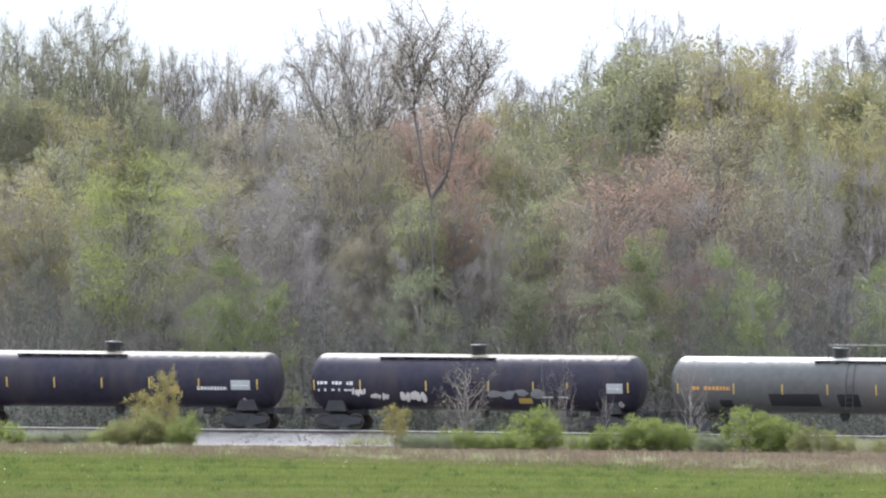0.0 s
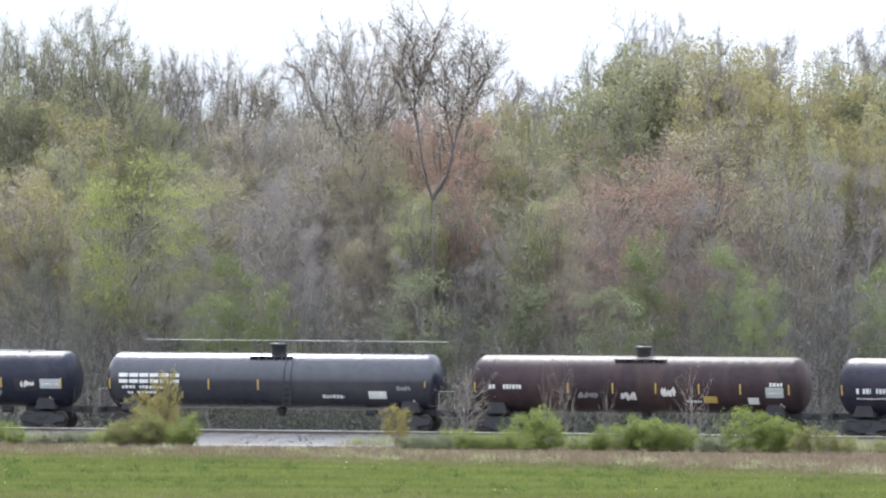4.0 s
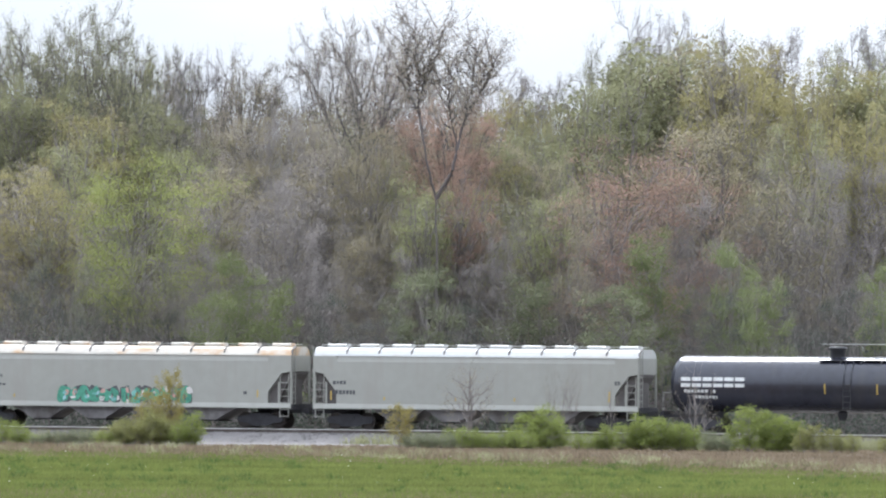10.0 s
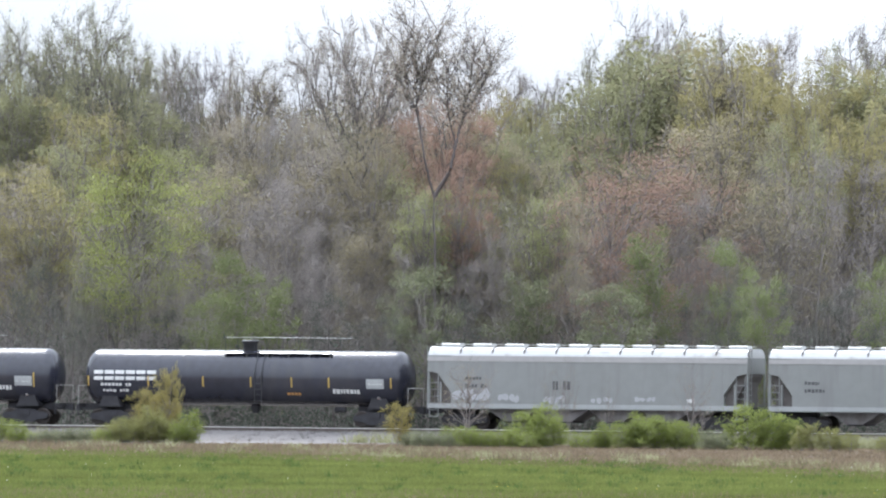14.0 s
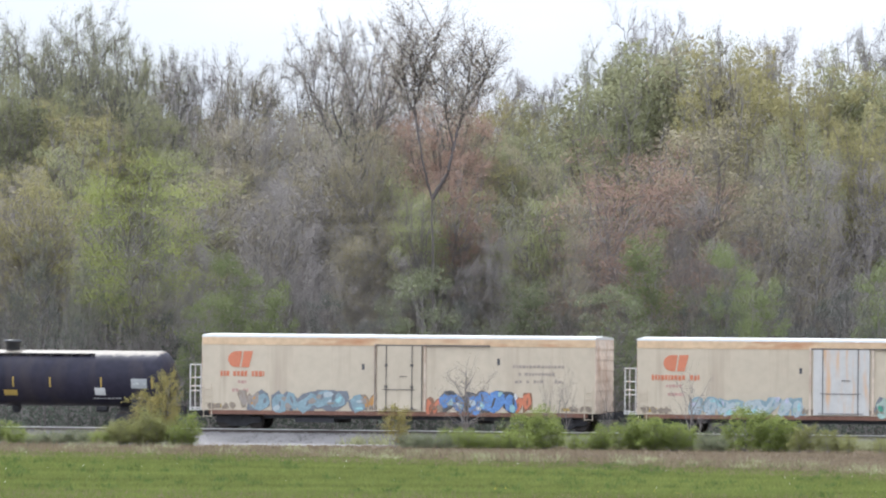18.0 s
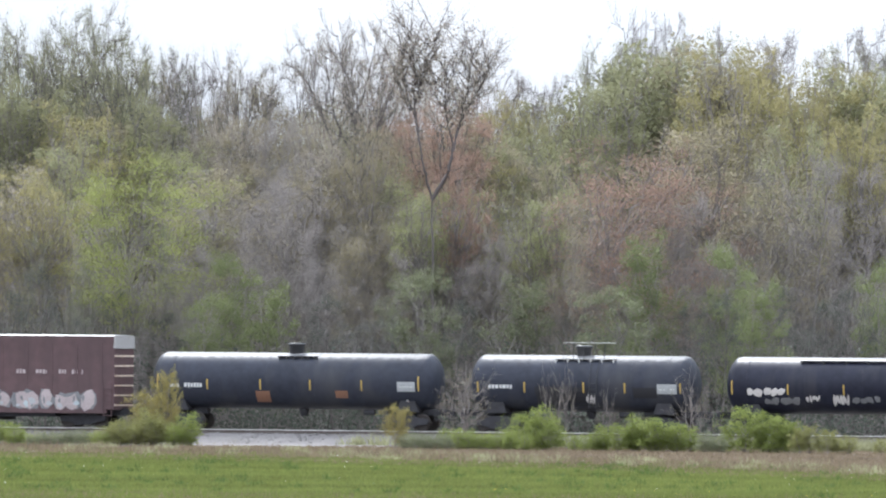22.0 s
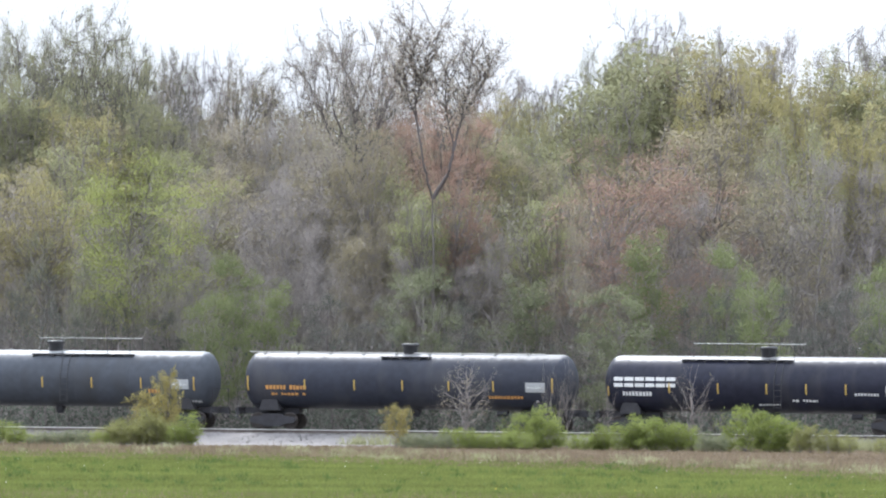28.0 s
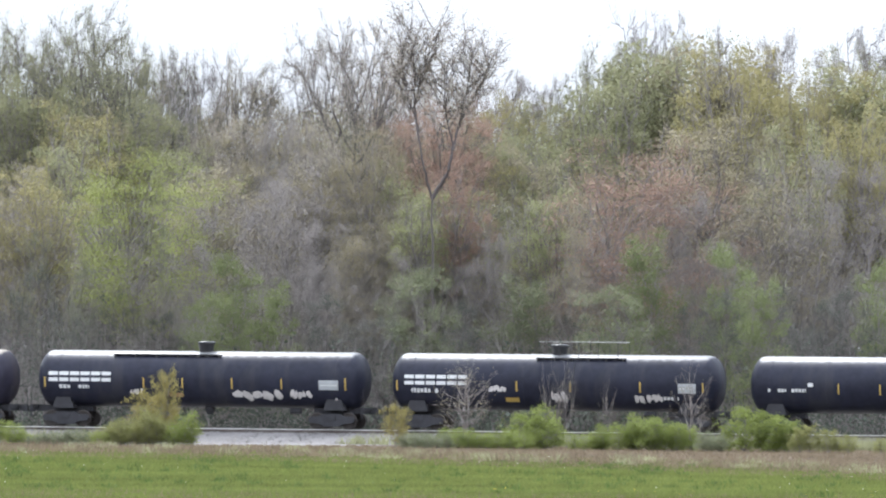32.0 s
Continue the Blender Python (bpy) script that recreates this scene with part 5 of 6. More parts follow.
def box_car(s0, length, height, paint, roof, label, doors, end_paint, eave, sill, gap=1.2, ribs=0, end_ribs=7, stand=True, rods=(0.17, 0.8), rod_paint="bay", door_paint="door", rib_paint=None, cap=False):
    """A boxcar or refrigerator car with sliding door, eaves, ribbed ends and an end platform."""
    car = new_car("box_car", s0, label, "boxcar", "boxcars of the train")
    h, w = length / 2, 1.55
    rim, thin = (0.2 if stand else 0.07), (0.045 if cap else 0.1)
    part("body", Geo().box(-h, h, -w, w, 0.86, height - 0.35), PAINT[paint], car)
    part("roof", Geo().along([(-w - 0.03, height - rim), (-w + 0.05, height - rim * 0.4), (0, height), (w - 0.05, height - rim * 0.4), (w + 0.03, height - rim)], -h - 0.03, h + 0.03), PAINT[roof], car)
    part("eave", Geo().box(-h - 0.01, h + 0.01, -w - 0.02, w + 0.02, height - (0.6 if stand else 0.48), height - rim), PAINT[eave], car)
    part("side_sill", Geo().box(-h + 0.4, h - 0.4, -w - 0.03, -w + 0.1, 0.66, 0.88).box(-h + 0.4, h - 0.4, w - 0.1, w + 0.03, 0.66, 0.88), PAINT[sill], car, "rusty side sill")
    # underframe made deep and dark so it also fills the shadow below the body
    part("underframe", Geo().box(-h + 3.4, h - 3.4, -1.25, 1.25, 0.46, 0.87).box(-h + 5.2, -h + 7.4, -1.4, 1.4, 0.26, 0.5).box(h - 8.0, h - 6.6, -1.4, 1.4, 0.28, 0.5), PAINT["under"], car, "grimy underframe with brake gear boxes, deepened to fill shadow")
    part("centre_sill", Geo().box(-h - gap + 0.5, h + gap - 0.5, -0.3, 0.3, 0.55, 0.9), PAINT["under"], car)
    for s in (-1, 1):
        part("end_wall", Geo().box(*sorted((s * (h - 0.01), s * (h + 0.03))), -w + 0.01, w - 0.01, 0.87, height - 0.22), PAINT[end_paint], car, "rust-streaked ribbed end wall")
        for z in np.linspace(1.1, height - 0.6, end_ribs):
            part("end_rib", Geo().along([(-w + 0.06, z - thin), (w - 0.06, z - thin), (w - 0.06, z + thin), (-w + 0.06, z + thin)], *sorted((s * (h + 0.028), s * (h + 0.065)))), PAINT[rib_paint or end_paint], car)
        g = Geo()
        for x in (h - 0.1, h - 0.55):
            g.tube([(s * x, -w - 0.06, 0.5), (s * x, -w - 0.06, 2.3)], [0.024, 0.024], 4)
        for z in np.arange(0.55, 2.35, 0.36):
            g.tube([(s * (h - 0.1), -w - 0.06, z), (s * (h - 0.55), -w - 0.06, z)], [0.02, 0.02], 4)
        part("side_ladder", g, PAINT[paint], car)
        if cap:
            part("end_cap", Geo().along([(-w - 0.01, height - 0.72), (w + 0.01, height - 0.72), (w + 0.01, height - 0.09), (-w - 0.01, height - 0.09)], *sorted((s * (h - 0.02), s * (h + 0.09)))), PAINT["band"], car, "pale grey cap of the end wall")
    if stand:
        g = Geo()
        for x in (-h - 0.75, -h - 0.15):
            for y in (-1.35, -0.55):
                g.tube([(x, y, 0.9), (x, y, 3.3)], [0.04, 0.04], 4)
        for z in (1.0, 1.9, 2.15, 2.6, 3.3):
            g.tube([(-h - 0.75, -1.35, z), (-h - 0.1, -1.35, z)], [0.035, 0.035], 4)
            g.tube([(-h - 0.75, -1.35, z), (-h - 0.75, -0.55, z)], [0.035, 0.035], 4)
        g.box(-h - 0.8, -h, -1.4, -0.5, 0.86, 0.92)
        part("end_platform", g, PAINT["door"], car, "white railed end platform")
    a, b = doors
    if stand:
        part("door", Geo().box(a - h, b - h, -w - 0.09, -w + 0.02, 0.92, height - 0.55), PAINT[door_paint], car, "plug door with upright locking rods")
        door = car.children[-1]
        for q in rods:
            x = a - h + (b - a) * q
            part("locking_rod", Geo().tube([(x, -w - 0.13, 0.95), (x, -w - 0.13, height - 0.6)], [0.024, 0.024], 5), PAINT[rod_paint], door)
        if door_paint == "cream":
            for q in rods[1:3]:
                for z in (1.05, 2.2, 3.35):
                    x = a - h + (b - a) * q
                    part("rod_guide", Geo().box(x - 0.07, x + 0.07, -w - 0.17, -w - 0.09, z - 0.07, z + 0.07), PAINT[rod_paint], door)
        for x0, x1, z in ((0.1, 0.9, 1.0), (0.12, 0.85, 2.05), (0.5, 0.66, 2.75)):
            part("door_bar", Geo().box(a - h + (b - a) * x0, a - h + (b - a) * x1, -w - 0.12, -w - 0.085, z - 0.02, z + 0.02), PAINT[rod_paint], door)
        part("door_track", Geo().box(a - h - 0.1, b - h + 3.8, -w - 0.1, -w - 0.025, height - 0.6, height - 0.53), PAINT["recess"], door)
        for q in (-0.06, 1.06):
            x = a - h + (b - a) * q
            part("door_post", Geo().box(x - 0.06, x + 0.06, -w - 0.07, -w + 0.02, 0.9, height - 0.5), PAINT["end"], door)
    else:
        part("door", Geo().box(a - h, b - h, -w - 0.08, -w + 0.02, 0.92, height - 0.5), PAINT[paint], car)
        door = car.children[-1]
        for z in (1.1, 1.7, 2.3, 2.9, 3.5, height - 0.7):
            part("door_rib", Geo().box(a - h + 0.1, b - h - 0.1, -w - 0.11, -w - 0.07, z - 0.05, z + 0.05), PAINT[paint], door)
    for i in range(ribs):
        x = -h + length * (i + 0.5) / ribs
        if not a - h - 0.2 < x < b - h + 0.2:
            part("side_rib", Geo().box(x - 0.06, x + 0.06, -w - 0.022, -w + 0.02, 0.88, height - 0.48), PAINT[paint], car)
    gear(car, h - 1.9, h + gap, length)
    return car, Side(car, length, flat=w + 0.012)


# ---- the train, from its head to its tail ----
SOOTY = "weathered black tank car, cream top"
GLOSS = "glossy black tank car, bright reflecting top"
DULL = "dull black tank car with a pale top"
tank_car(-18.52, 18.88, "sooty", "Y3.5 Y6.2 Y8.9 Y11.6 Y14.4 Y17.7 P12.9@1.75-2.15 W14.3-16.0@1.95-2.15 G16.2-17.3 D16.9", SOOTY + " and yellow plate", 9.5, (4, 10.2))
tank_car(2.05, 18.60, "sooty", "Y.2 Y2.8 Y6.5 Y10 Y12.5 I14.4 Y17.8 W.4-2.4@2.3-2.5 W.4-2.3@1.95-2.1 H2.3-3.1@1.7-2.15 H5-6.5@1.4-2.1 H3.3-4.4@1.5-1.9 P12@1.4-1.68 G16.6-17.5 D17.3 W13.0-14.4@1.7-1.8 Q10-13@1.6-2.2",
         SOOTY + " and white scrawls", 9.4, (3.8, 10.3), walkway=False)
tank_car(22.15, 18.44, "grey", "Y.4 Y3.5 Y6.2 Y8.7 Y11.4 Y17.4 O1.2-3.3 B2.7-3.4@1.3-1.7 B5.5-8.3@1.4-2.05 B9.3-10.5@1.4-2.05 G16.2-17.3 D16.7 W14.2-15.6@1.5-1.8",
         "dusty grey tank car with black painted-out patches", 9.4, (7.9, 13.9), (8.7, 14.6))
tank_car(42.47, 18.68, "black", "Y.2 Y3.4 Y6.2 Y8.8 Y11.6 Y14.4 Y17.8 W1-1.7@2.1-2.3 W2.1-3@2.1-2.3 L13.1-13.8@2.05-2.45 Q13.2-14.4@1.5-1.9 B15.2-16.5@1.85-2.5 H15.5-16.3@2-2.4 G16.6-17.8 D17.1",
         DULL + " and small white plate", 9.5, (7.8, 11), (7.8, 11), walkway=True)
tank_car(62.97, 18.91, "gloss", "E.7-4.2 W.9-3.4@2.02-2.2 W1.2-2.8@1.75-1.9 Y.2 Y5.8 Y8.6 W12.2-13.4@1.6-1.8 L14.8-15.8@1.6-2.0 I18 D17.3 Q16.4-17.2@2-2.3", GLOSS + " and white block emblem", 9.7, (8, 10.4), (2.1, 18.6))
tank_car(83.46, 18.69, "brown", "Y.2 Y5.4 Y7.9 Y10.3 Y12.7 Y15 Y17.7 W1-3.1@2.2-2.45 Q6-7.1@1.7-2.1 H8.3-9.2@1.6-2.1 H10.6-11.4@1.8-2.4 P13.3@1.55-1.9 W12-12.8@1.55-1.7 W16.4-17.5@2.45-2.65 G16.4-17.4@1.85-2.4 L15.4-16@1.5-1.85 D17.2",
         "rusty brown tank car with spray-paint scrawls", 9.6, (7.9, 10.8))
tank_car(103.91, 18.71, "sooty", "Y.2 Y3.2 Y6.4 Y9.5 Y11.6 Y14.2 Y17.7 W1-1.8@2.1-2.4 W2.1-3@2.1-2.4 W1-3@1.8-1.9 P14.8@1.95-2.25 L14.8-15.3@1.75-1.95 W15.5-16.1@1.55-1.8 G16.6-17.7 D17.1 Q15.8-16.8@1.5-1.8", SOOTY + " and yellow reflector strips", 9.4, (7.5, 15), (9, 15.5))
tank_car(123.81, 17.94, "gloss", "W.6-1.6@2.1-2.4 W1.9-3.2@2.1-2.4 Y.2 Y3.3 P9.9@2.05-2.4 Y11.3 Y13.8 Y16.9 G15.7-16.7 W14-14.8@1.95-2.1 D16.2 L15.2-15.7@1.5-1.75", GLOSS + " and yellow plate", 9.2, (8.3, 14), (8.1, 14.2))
hopper_car(143.72, 18.73, "white", "roof", "K1.9-2.7@2.45-2.65 K2-2.9@2.0-2.2 Y10.3@1.4-1.7", "clean off-white covered hopper car with a grey band")
_, face = hopper_car(162.92, 19.07, "white", "stained", "K1.8-2.7@2.5-2.7 K1.8-2.9@2.05-2.2 Y.6@1.5-2.1 Y3.4@1.4-1.7 Y17.2@1.5-2 K16.4-16.8@1.7-1.9", "white covered hopper car with rust-stained roof and green graffiti", band=False)
face.graffiti(6.0, 13.4, 1.1, 2.15, "ekectsd", 13, 9)
hopper_car(182.83, 18.20, "white", "roof", "K1.1-1.9@2.28-2.5 K1.1-2.4@1.75-2.0 Y1@1.4-2 Y4@1.4-1.7 Y8@1.4-1.7 Y11.3@1.4-1.7 Y16.6@1.4-2.1 K16.9-17.3@2.35-2.6", "white covered hopper car with a dark end recess", band=False)
tank_car(202.41, 18.28, "gloss", "E.6-4.2 W.8-2.7@2.02-2.2 W1-2.6@1.72-1.9 Y8.6 Y11.5 Y14.3 Y17.2 W14.4-15.5@1.75-2 W12.8-13.4@1.7-1.85 G15.9-16.8 D16.4", GLOSS + " and white block emblem", 9.3, (8.2, 14), (8.3, 14.4))
_, face = tank_car(221.98, 18.02, "gloss", "Y.2@1.85-2.75 Y3.3@2-2.7 Y5.4 Y7.6 Y11.2 Y13.9 Y16.6@1.85-2.75 W.6-1.6@2.2-2.45 W1.9-3.1@2.2-2.45 P9.9@2.3-2.65 P11.7@1.75-2.0 W13.8-15.3@1.75-2 G15.5-16.5 D16.1",
                  "glossy black tank car with turquoise and silver graffiti", 9.0, (7.8, 14), (7.8, 14.3))
face.graffiti(4.1, 6.7, 1.5, 2.25, "tct", 4, 21)
face.graffiti(6.9, 10.3, 1.4, 2.3, "sgv", 6, 22)
tank_car(241.67, 18.37, "gloss", "E.5-4.1 W.9-2.6@2-2.18 W1-2.5@1.7-1.85 Y.2 Y3.6 Y6.7 Y9.4 Y11.7 Y13.8 Y17.3 W14-15.5@1.7-1.95 G15.9-16.9 O11.4-12.2@1.6-1.75 D16.5", GLOSS + " and white block emblem", 9.3, (7.8, 13.9), (7.9, 14.4))
_, face = hopper_car(261.2, 17.84, "palegrey", "greyroof", "K2.1-3@2.5-2.7 K2.1-3.3@2.1-2.3 K7-8@2-2.5 L14.5-14.9@1.4-1.6", "pale grey covered hopper car with painted-over patches", band=True)
for a, b, c, d in ((1.5, 3.4, 1.35, 2.15), (3.9, 5.2, 1.3, 1.8), (6.5, 7.7, 1.2, 1.75), (9.2, 10.4, 1.3, 1.7), (11.6, 12.8, 1.4, 1.7)):
    face.graffiti(a, b, c, d, "v", 4, int(a * 10))
hopper_car(280.37, 18.12, "palegrey", "greyroof", "K2-2.8@2.4-2.6 K2-3.1@2-2.2", "pale blue-grey covered hopper car", band=True)
tank_car(300.08, 18.57, "sooty", "E.7-4.3 W1.2-2.8@1.95-2.15 Y.4 Y3.9 Y7 Y9.6 Y11.7 Y14.6 Y17.5 P9.4@1.55-1.85 L14.2-14.8@1.6-2.0 G16.3-17.2 D16.7 W13.8-15.6@1.4-1.48", SOOTY + " and white block emblem", 9.5, (8.1, 14.1))


def reefer_marks(face, first, second, white_door):
    """Emblem, slogan bars, spray paint and rust stains of a refrigerator car."""
    k = 14
    bow = [(1.95 + 0.5 * math.cos(q), 3.6 + 0.43 * math.sin(q)) for q in np.linspace(math.pi / 2, 3 * math.pi / 2, k)]
    for line in (bow + [(2.1, 3.17), (2.24, 4.03)], [(2.2, 3.17), (2.62, 3.17), (2.86, 4.03), (2.34, 4.03)]):
        n = len(line)
        part("emblem", Geo().add([(x - face.half, face.y(z, lift), z) for lift in (0.012, 0.004) for x, z in line],
                                 [tuple(range(n)), tuple(range(2 * n - 1, n - 1, -1))] + [(i, (i + 1) % n, n + (i + 1) % n, n + i) for i in range(n)]),
             INK["r"], face.car, "red-orange rounded emblem")
    face.bars(0.8, 3.5, 2.68, 2.98, "r", "emblem_row", "red-orange bars below the emblem")
    face.bars(1.6, 2.5, 2.3, 2.48, "d")
    face.bars(1.5, 2.6, 1.85, 2.05, "d")
    for z, a, b in ((3.25, 17.3, 20.4), (2.85, 17.8, 19.8), (2.45, 17.6, 20.2)):
        face.bars(a, b, z, z + 0.17, "z", "slogan_bar", "brown-grey illegible slogan bars")
    face.plate(16.6, 16.75, 3.4, 3.75, "k", "vent")
    face.plate(9.0, 9.15, 3.1, 3.4, "k", "vent")
    face.plate(0.6, 1.1, 1.0, 1.2, "y", "plate", "yellow plate")
    face.plate(20.2, 20.8, 1.0, 1.15, "y", "plate", "yellow plate")
    # brown rust stains along the lower edge, drawn as ragged blobs
    for a, b, seed in ((0.3, 1.9, 5), (9.2, 9.9, 6), (12.8, 13.6, 7), (20.6, 21.8, 8)):
        face.graffiti(a, b, 0.88, 1.32, "f", 4, seed + int(first[0] * 10))
    for (a, b, c, d, inks, n, seed) in (first, second):
        face.graffiti(a, b, c, d, inks, n, seed)


REEFER = "cream refrigerator boxcar, orange emblem, graffiti"
_, face = box_car(322.59, 22.06, 4.98, "cream", "roof", REEFER + ", rust-streaked door", (9.9, 12.4), "end", "tanband", "rustsill", rods=(-0.05, 0.2, 0.78, 1.0), rod_paint="recess", door_paint="cream")
reefer_marks(face, (2.9, 9.2, 0.72, 2.0, "axcjz", 7, 31), (13.3, 17.7, 0.72, 2.05, "ukcjw", 6, 32), False)
face.graffiti(17.6, 18.4, 0.8, 1.95, "rn", 2, 33)
face.graffiti(12.6, 13.4, 0.75, 1.7, "rn", 2, 34)
face.graffiti(2.2, 3.2, 1.0, 1.95, "zfo", 3, 35)
face.graffiti(8.8, 9.7, 1.0, 1.8, "ofz", 3, 36)
_, face = box_car(347.06, 22.14, 4.98, "cream", "roof", REEFER + ", clean white door", (9.8, 12.9), "end", "tanband", "rustsill")
reefer_marks(face, (3.0, 9.2, 0.76, 1.85, "jalci", 9, 41), (13.4, 20.5, 0.75, 2.05, "ixejq", 11, 42), True)
_, face = box_car(369.11, 18.32, 4.86, "oxide", "roof", "oxide-brown boxcar with white stencils and pale graffiti", (8.6, 11.4), "oxide", "oxide", "oxide", gap=1.0, ribs=13, stand=False, rib_paint="end", cap=True)
for z in (2.5, 2.0, 1.4):
    face.bars(1.0, 1.7, z, z + 0.25, "m")
    face.bars(2.0, 2.6, z, z + 0.25, "m")
face.plate(7.4, 8.3, 3.9, 4.2, "m", "mark", "faded white mark")
face.plate(9.9, 10.8, 3.98, 4.14, "m", "mark", "faded white mark")
face.plate(10.1, 10.5, 3.6, 3.98, "m", "mark", "faded white mark")
for a in (12.8, 13.9, 15.0, 15.95):
    face.bars(a, a + 0.62, 2.75, 3.0, "m")
face.plate(1.0, 1.7, 0.95, 1.2, "n", "plate", "rusty orange plate")
face.graffiti(2.1, 6.9, 0.72, 1.85, "acxj", 6, 51)
face.graffiti(11.7, 17.2, 0.75, 1.95, "mhjv", 7, 52)
for i in range(16):
    a, z = 7.4 + 4.2 * mark_rng.uniform(), 1.2 + 1.5 * mark_rng.uniform()
    face.plate(a, a + 0.1, z, z + 0.08, "m", "paint_fleck", "faded white paint fleck")
tank_car(388.14, 16.16, "slate", "Y.3@1.95-2.85 Y3.1 Y6.1 Y8.9 Y11.8 Y15@1.95-2.85 W1-1.5@2.1-2.3 W1.8-2.9@2.1-2.35 N5.8-6.6@1.35-1.95 N10.3-11@1.6-2.0 G13.8-14.8 D14.3", "slate-black tank car with rusty patches", 8.1, (7, 9.2), gap=0.7)
tank_car(404.29, 12.57, "slate", "Y.4 Y3 Y6.3 Y8.6 Y11.7 B3.7-6.8@1.3-2.3 B9.1-10.4@1.75-2.3 W1-2.3 G10.4-11.5 H6.4-6.9@1.4-2.0", "short slate-black tank car with black patches", 6.3, (4.6, 8.0), (5.1, 7.4), gap=0.7, deck_paint="roof")
tank_car(421.70, 18.85, "black", "Y.3@1.95-2.8 Y3.4 Y6.5 Y9.5 Y12.2 Y15 Y18 H1.1-3.3@1.9-2.4 H4.4-5.2@1.6-2.0 H5.9-6.8@1.4-2.1 H10-10.4@2.55-2.85 P11.5@1.45-1.7 G16.7-17.7 Q2-4@1.4-1.9 Q7-8.5@1.5-2 W14.8-15.6@1.6-1.8", DULL + " and white scrawls", 9.7, (4, 10.4))
_, face = hopper_car(442.06, 18.96, "white", "roof", "K1.6-2.4@2.55-2.8 K1.6-2.4@2-2.25 Y.5@1.2-1.9 L.6-1.5@.99-1.25", "white covered hopper car with faded brown graffiti", hatch_top=4.36)
face.graffiti(2.6, 7.2, 1.6, 2.1, "v", 9, 61)
face.graffiti(10.8, 17.0, 0.98, 2.25, "fz", 9, 62)
tank_car(461.95, 18.08, "gloss", "Y.2@1.9-2.75 Y3.5 Y6.3 Y8.3 Y11.2 Y13.7 Y15.1 Y16.8 W.5-1.3@2.1-2.35 W1.6-2.8@2.1-2.35 W1.1-2.9@1.75-1.9 P14.4@2.05-2.35 G15.6-16.6@2.1-2.6 L15-15.6@1.3-1.75 D16.3 W14-14.6@1.5-1.65", GLOSS + " and yellow plate", 9.0, (7.9, 13.4), (7.8, 14.3))
tank_car(481.65, 18.46, "steel", "Y.3 Y3.2 Y6 Y8.7 Y11.5 Y14.3 Y17.3@1.85-2.7 O14.7-15.6@1.75-2.0 G16-17 D16.4 W16.8-17.6@1.25-1.4", "blue-grey tank car with a pale top", 9.4, (8, 13.8), (8.5, 13.6))
tank_car(501.56, 18.46, "slate", "Y.2@1.9-2.8 Y3.4 Y6.2 Y8.9 Y11.5 Y14 Y17.3@1.9-2.8 O1.2-3.7@2.0-2.25 O1.5-3.4@1.7-1.85 O13.7-15.6@1.6-1.78 G15.8-16.9 D16.4", "slate-black tank car with orange stencil bars", 9.3, (7.6, 10.4), walkway=True)
tank_car(521.56, 17.99, "black", "E.5-4.0 W1-2.6@1.85-2.1 Y.2@1.8-2.4 Y3.6 Y6.3 Y9 Y11.2 Y13.4 Y16.9@1.8-2.6 W8.5-9.7@1.4-1.5 W10.4-11.8@1.6-1.75 W13.7-15.2@1.95-2.1 G15.6-16.7@1.95-2.5 D16.4", DULL + " and white block emblem", 9.1, (4.2, 10.4), (4.9, 10.5))
tank_car(541.41, 18.44, "sooty", "Y.4@2-2.9 Y3.4 Y6.2 Y8.8 Y14.2 Y17@1.9-2.7 W.4-1.1@3.0-3.25 O1.1-3.2@1.95-2.15 H5.1-6.3@1.4-2 H9.3-10.4@1.5-2 P11@1.5-1.8 L14.3-15.2@1.95-2.4 G15.8-16.8 D16.5 Q3.6-5@1.4-2.2", SOOTY + " and yellow stencil bars", 9.3, (8, 14))
tank_car(561.32, 18.52, "black", "E.6-4.2 W1.2-2.9@1.95-2.15 Y.4 Y6 Y8.2 Y11 Y13.8 Y17.4@1.9-2.7 H5.2-5.9@1.6-2.0 H11-13.8@1.35-2.0 H14.2-15.4@1.5-2 N7.4-8.2@1.55-1.75 G15.9-17 D16.8", DULL + " and grey scrawls", 9.5, (4.2, 10.3))
tank_car(581.27, 18.39, "black", "E.7-4.3 W1.1-2.8@1.9-2.15 Y.3 Y7 Y10 Y13.9 Y17.4 H5.5-6.4@1.9-2.35 H8.9-9.8@1.4-2.1 H13.5-15.2@1.4-1.95 P6.7@1.45-1.68 G16-17 W14.8-16@1.6-1.8", DULL + " and white block emblem", 9.4, (8, 13), (8.2, 12.6))
tank_car(601.16, 18.13, "black", "W1-2@2.1-2.3 W2.3-3.1@2.1-2.3 L3.2-3.5@2.4-2.6 Y4.9 Y7.2 Y10 Y13", DULL + " and yellow reflector strips", 9.3)


# ---- shrubs and saplings along the verge ----
tree_form("bush_a", 6500, 0.029, 0.06, 71, clumps=60, billow=0.13, share=0.6, spread=0.5, first=0.0, rise=0.9, limbs=22, twigs=4, sprays=3, fork_at=0.4)
tree_form("bush_b", 4500, 0.029, 0.07, 72, clumps=45, billow=0.13, share=0.5, spread=0.4, first=0.02, rise=1.3, limbs=12, twigs=5, sprays=3, forks=2, fork_at=0.5)
tree_form("wispy", 5000, 0.020, 0.03, 73, spread=0.3, first=0.08, rise=1.2, limbs=16, twigs=5, sprays=4, fork_at=0.75)
tree_form("sapling", 160, 0.010, 0.014, 74, spread=0.3, first=0.3, rise=0.9, limbs=12, twigs=6, sprays=5, sprigs=1, solid=True, thick=0.8, fork_at=0.5, wobble=0.04)
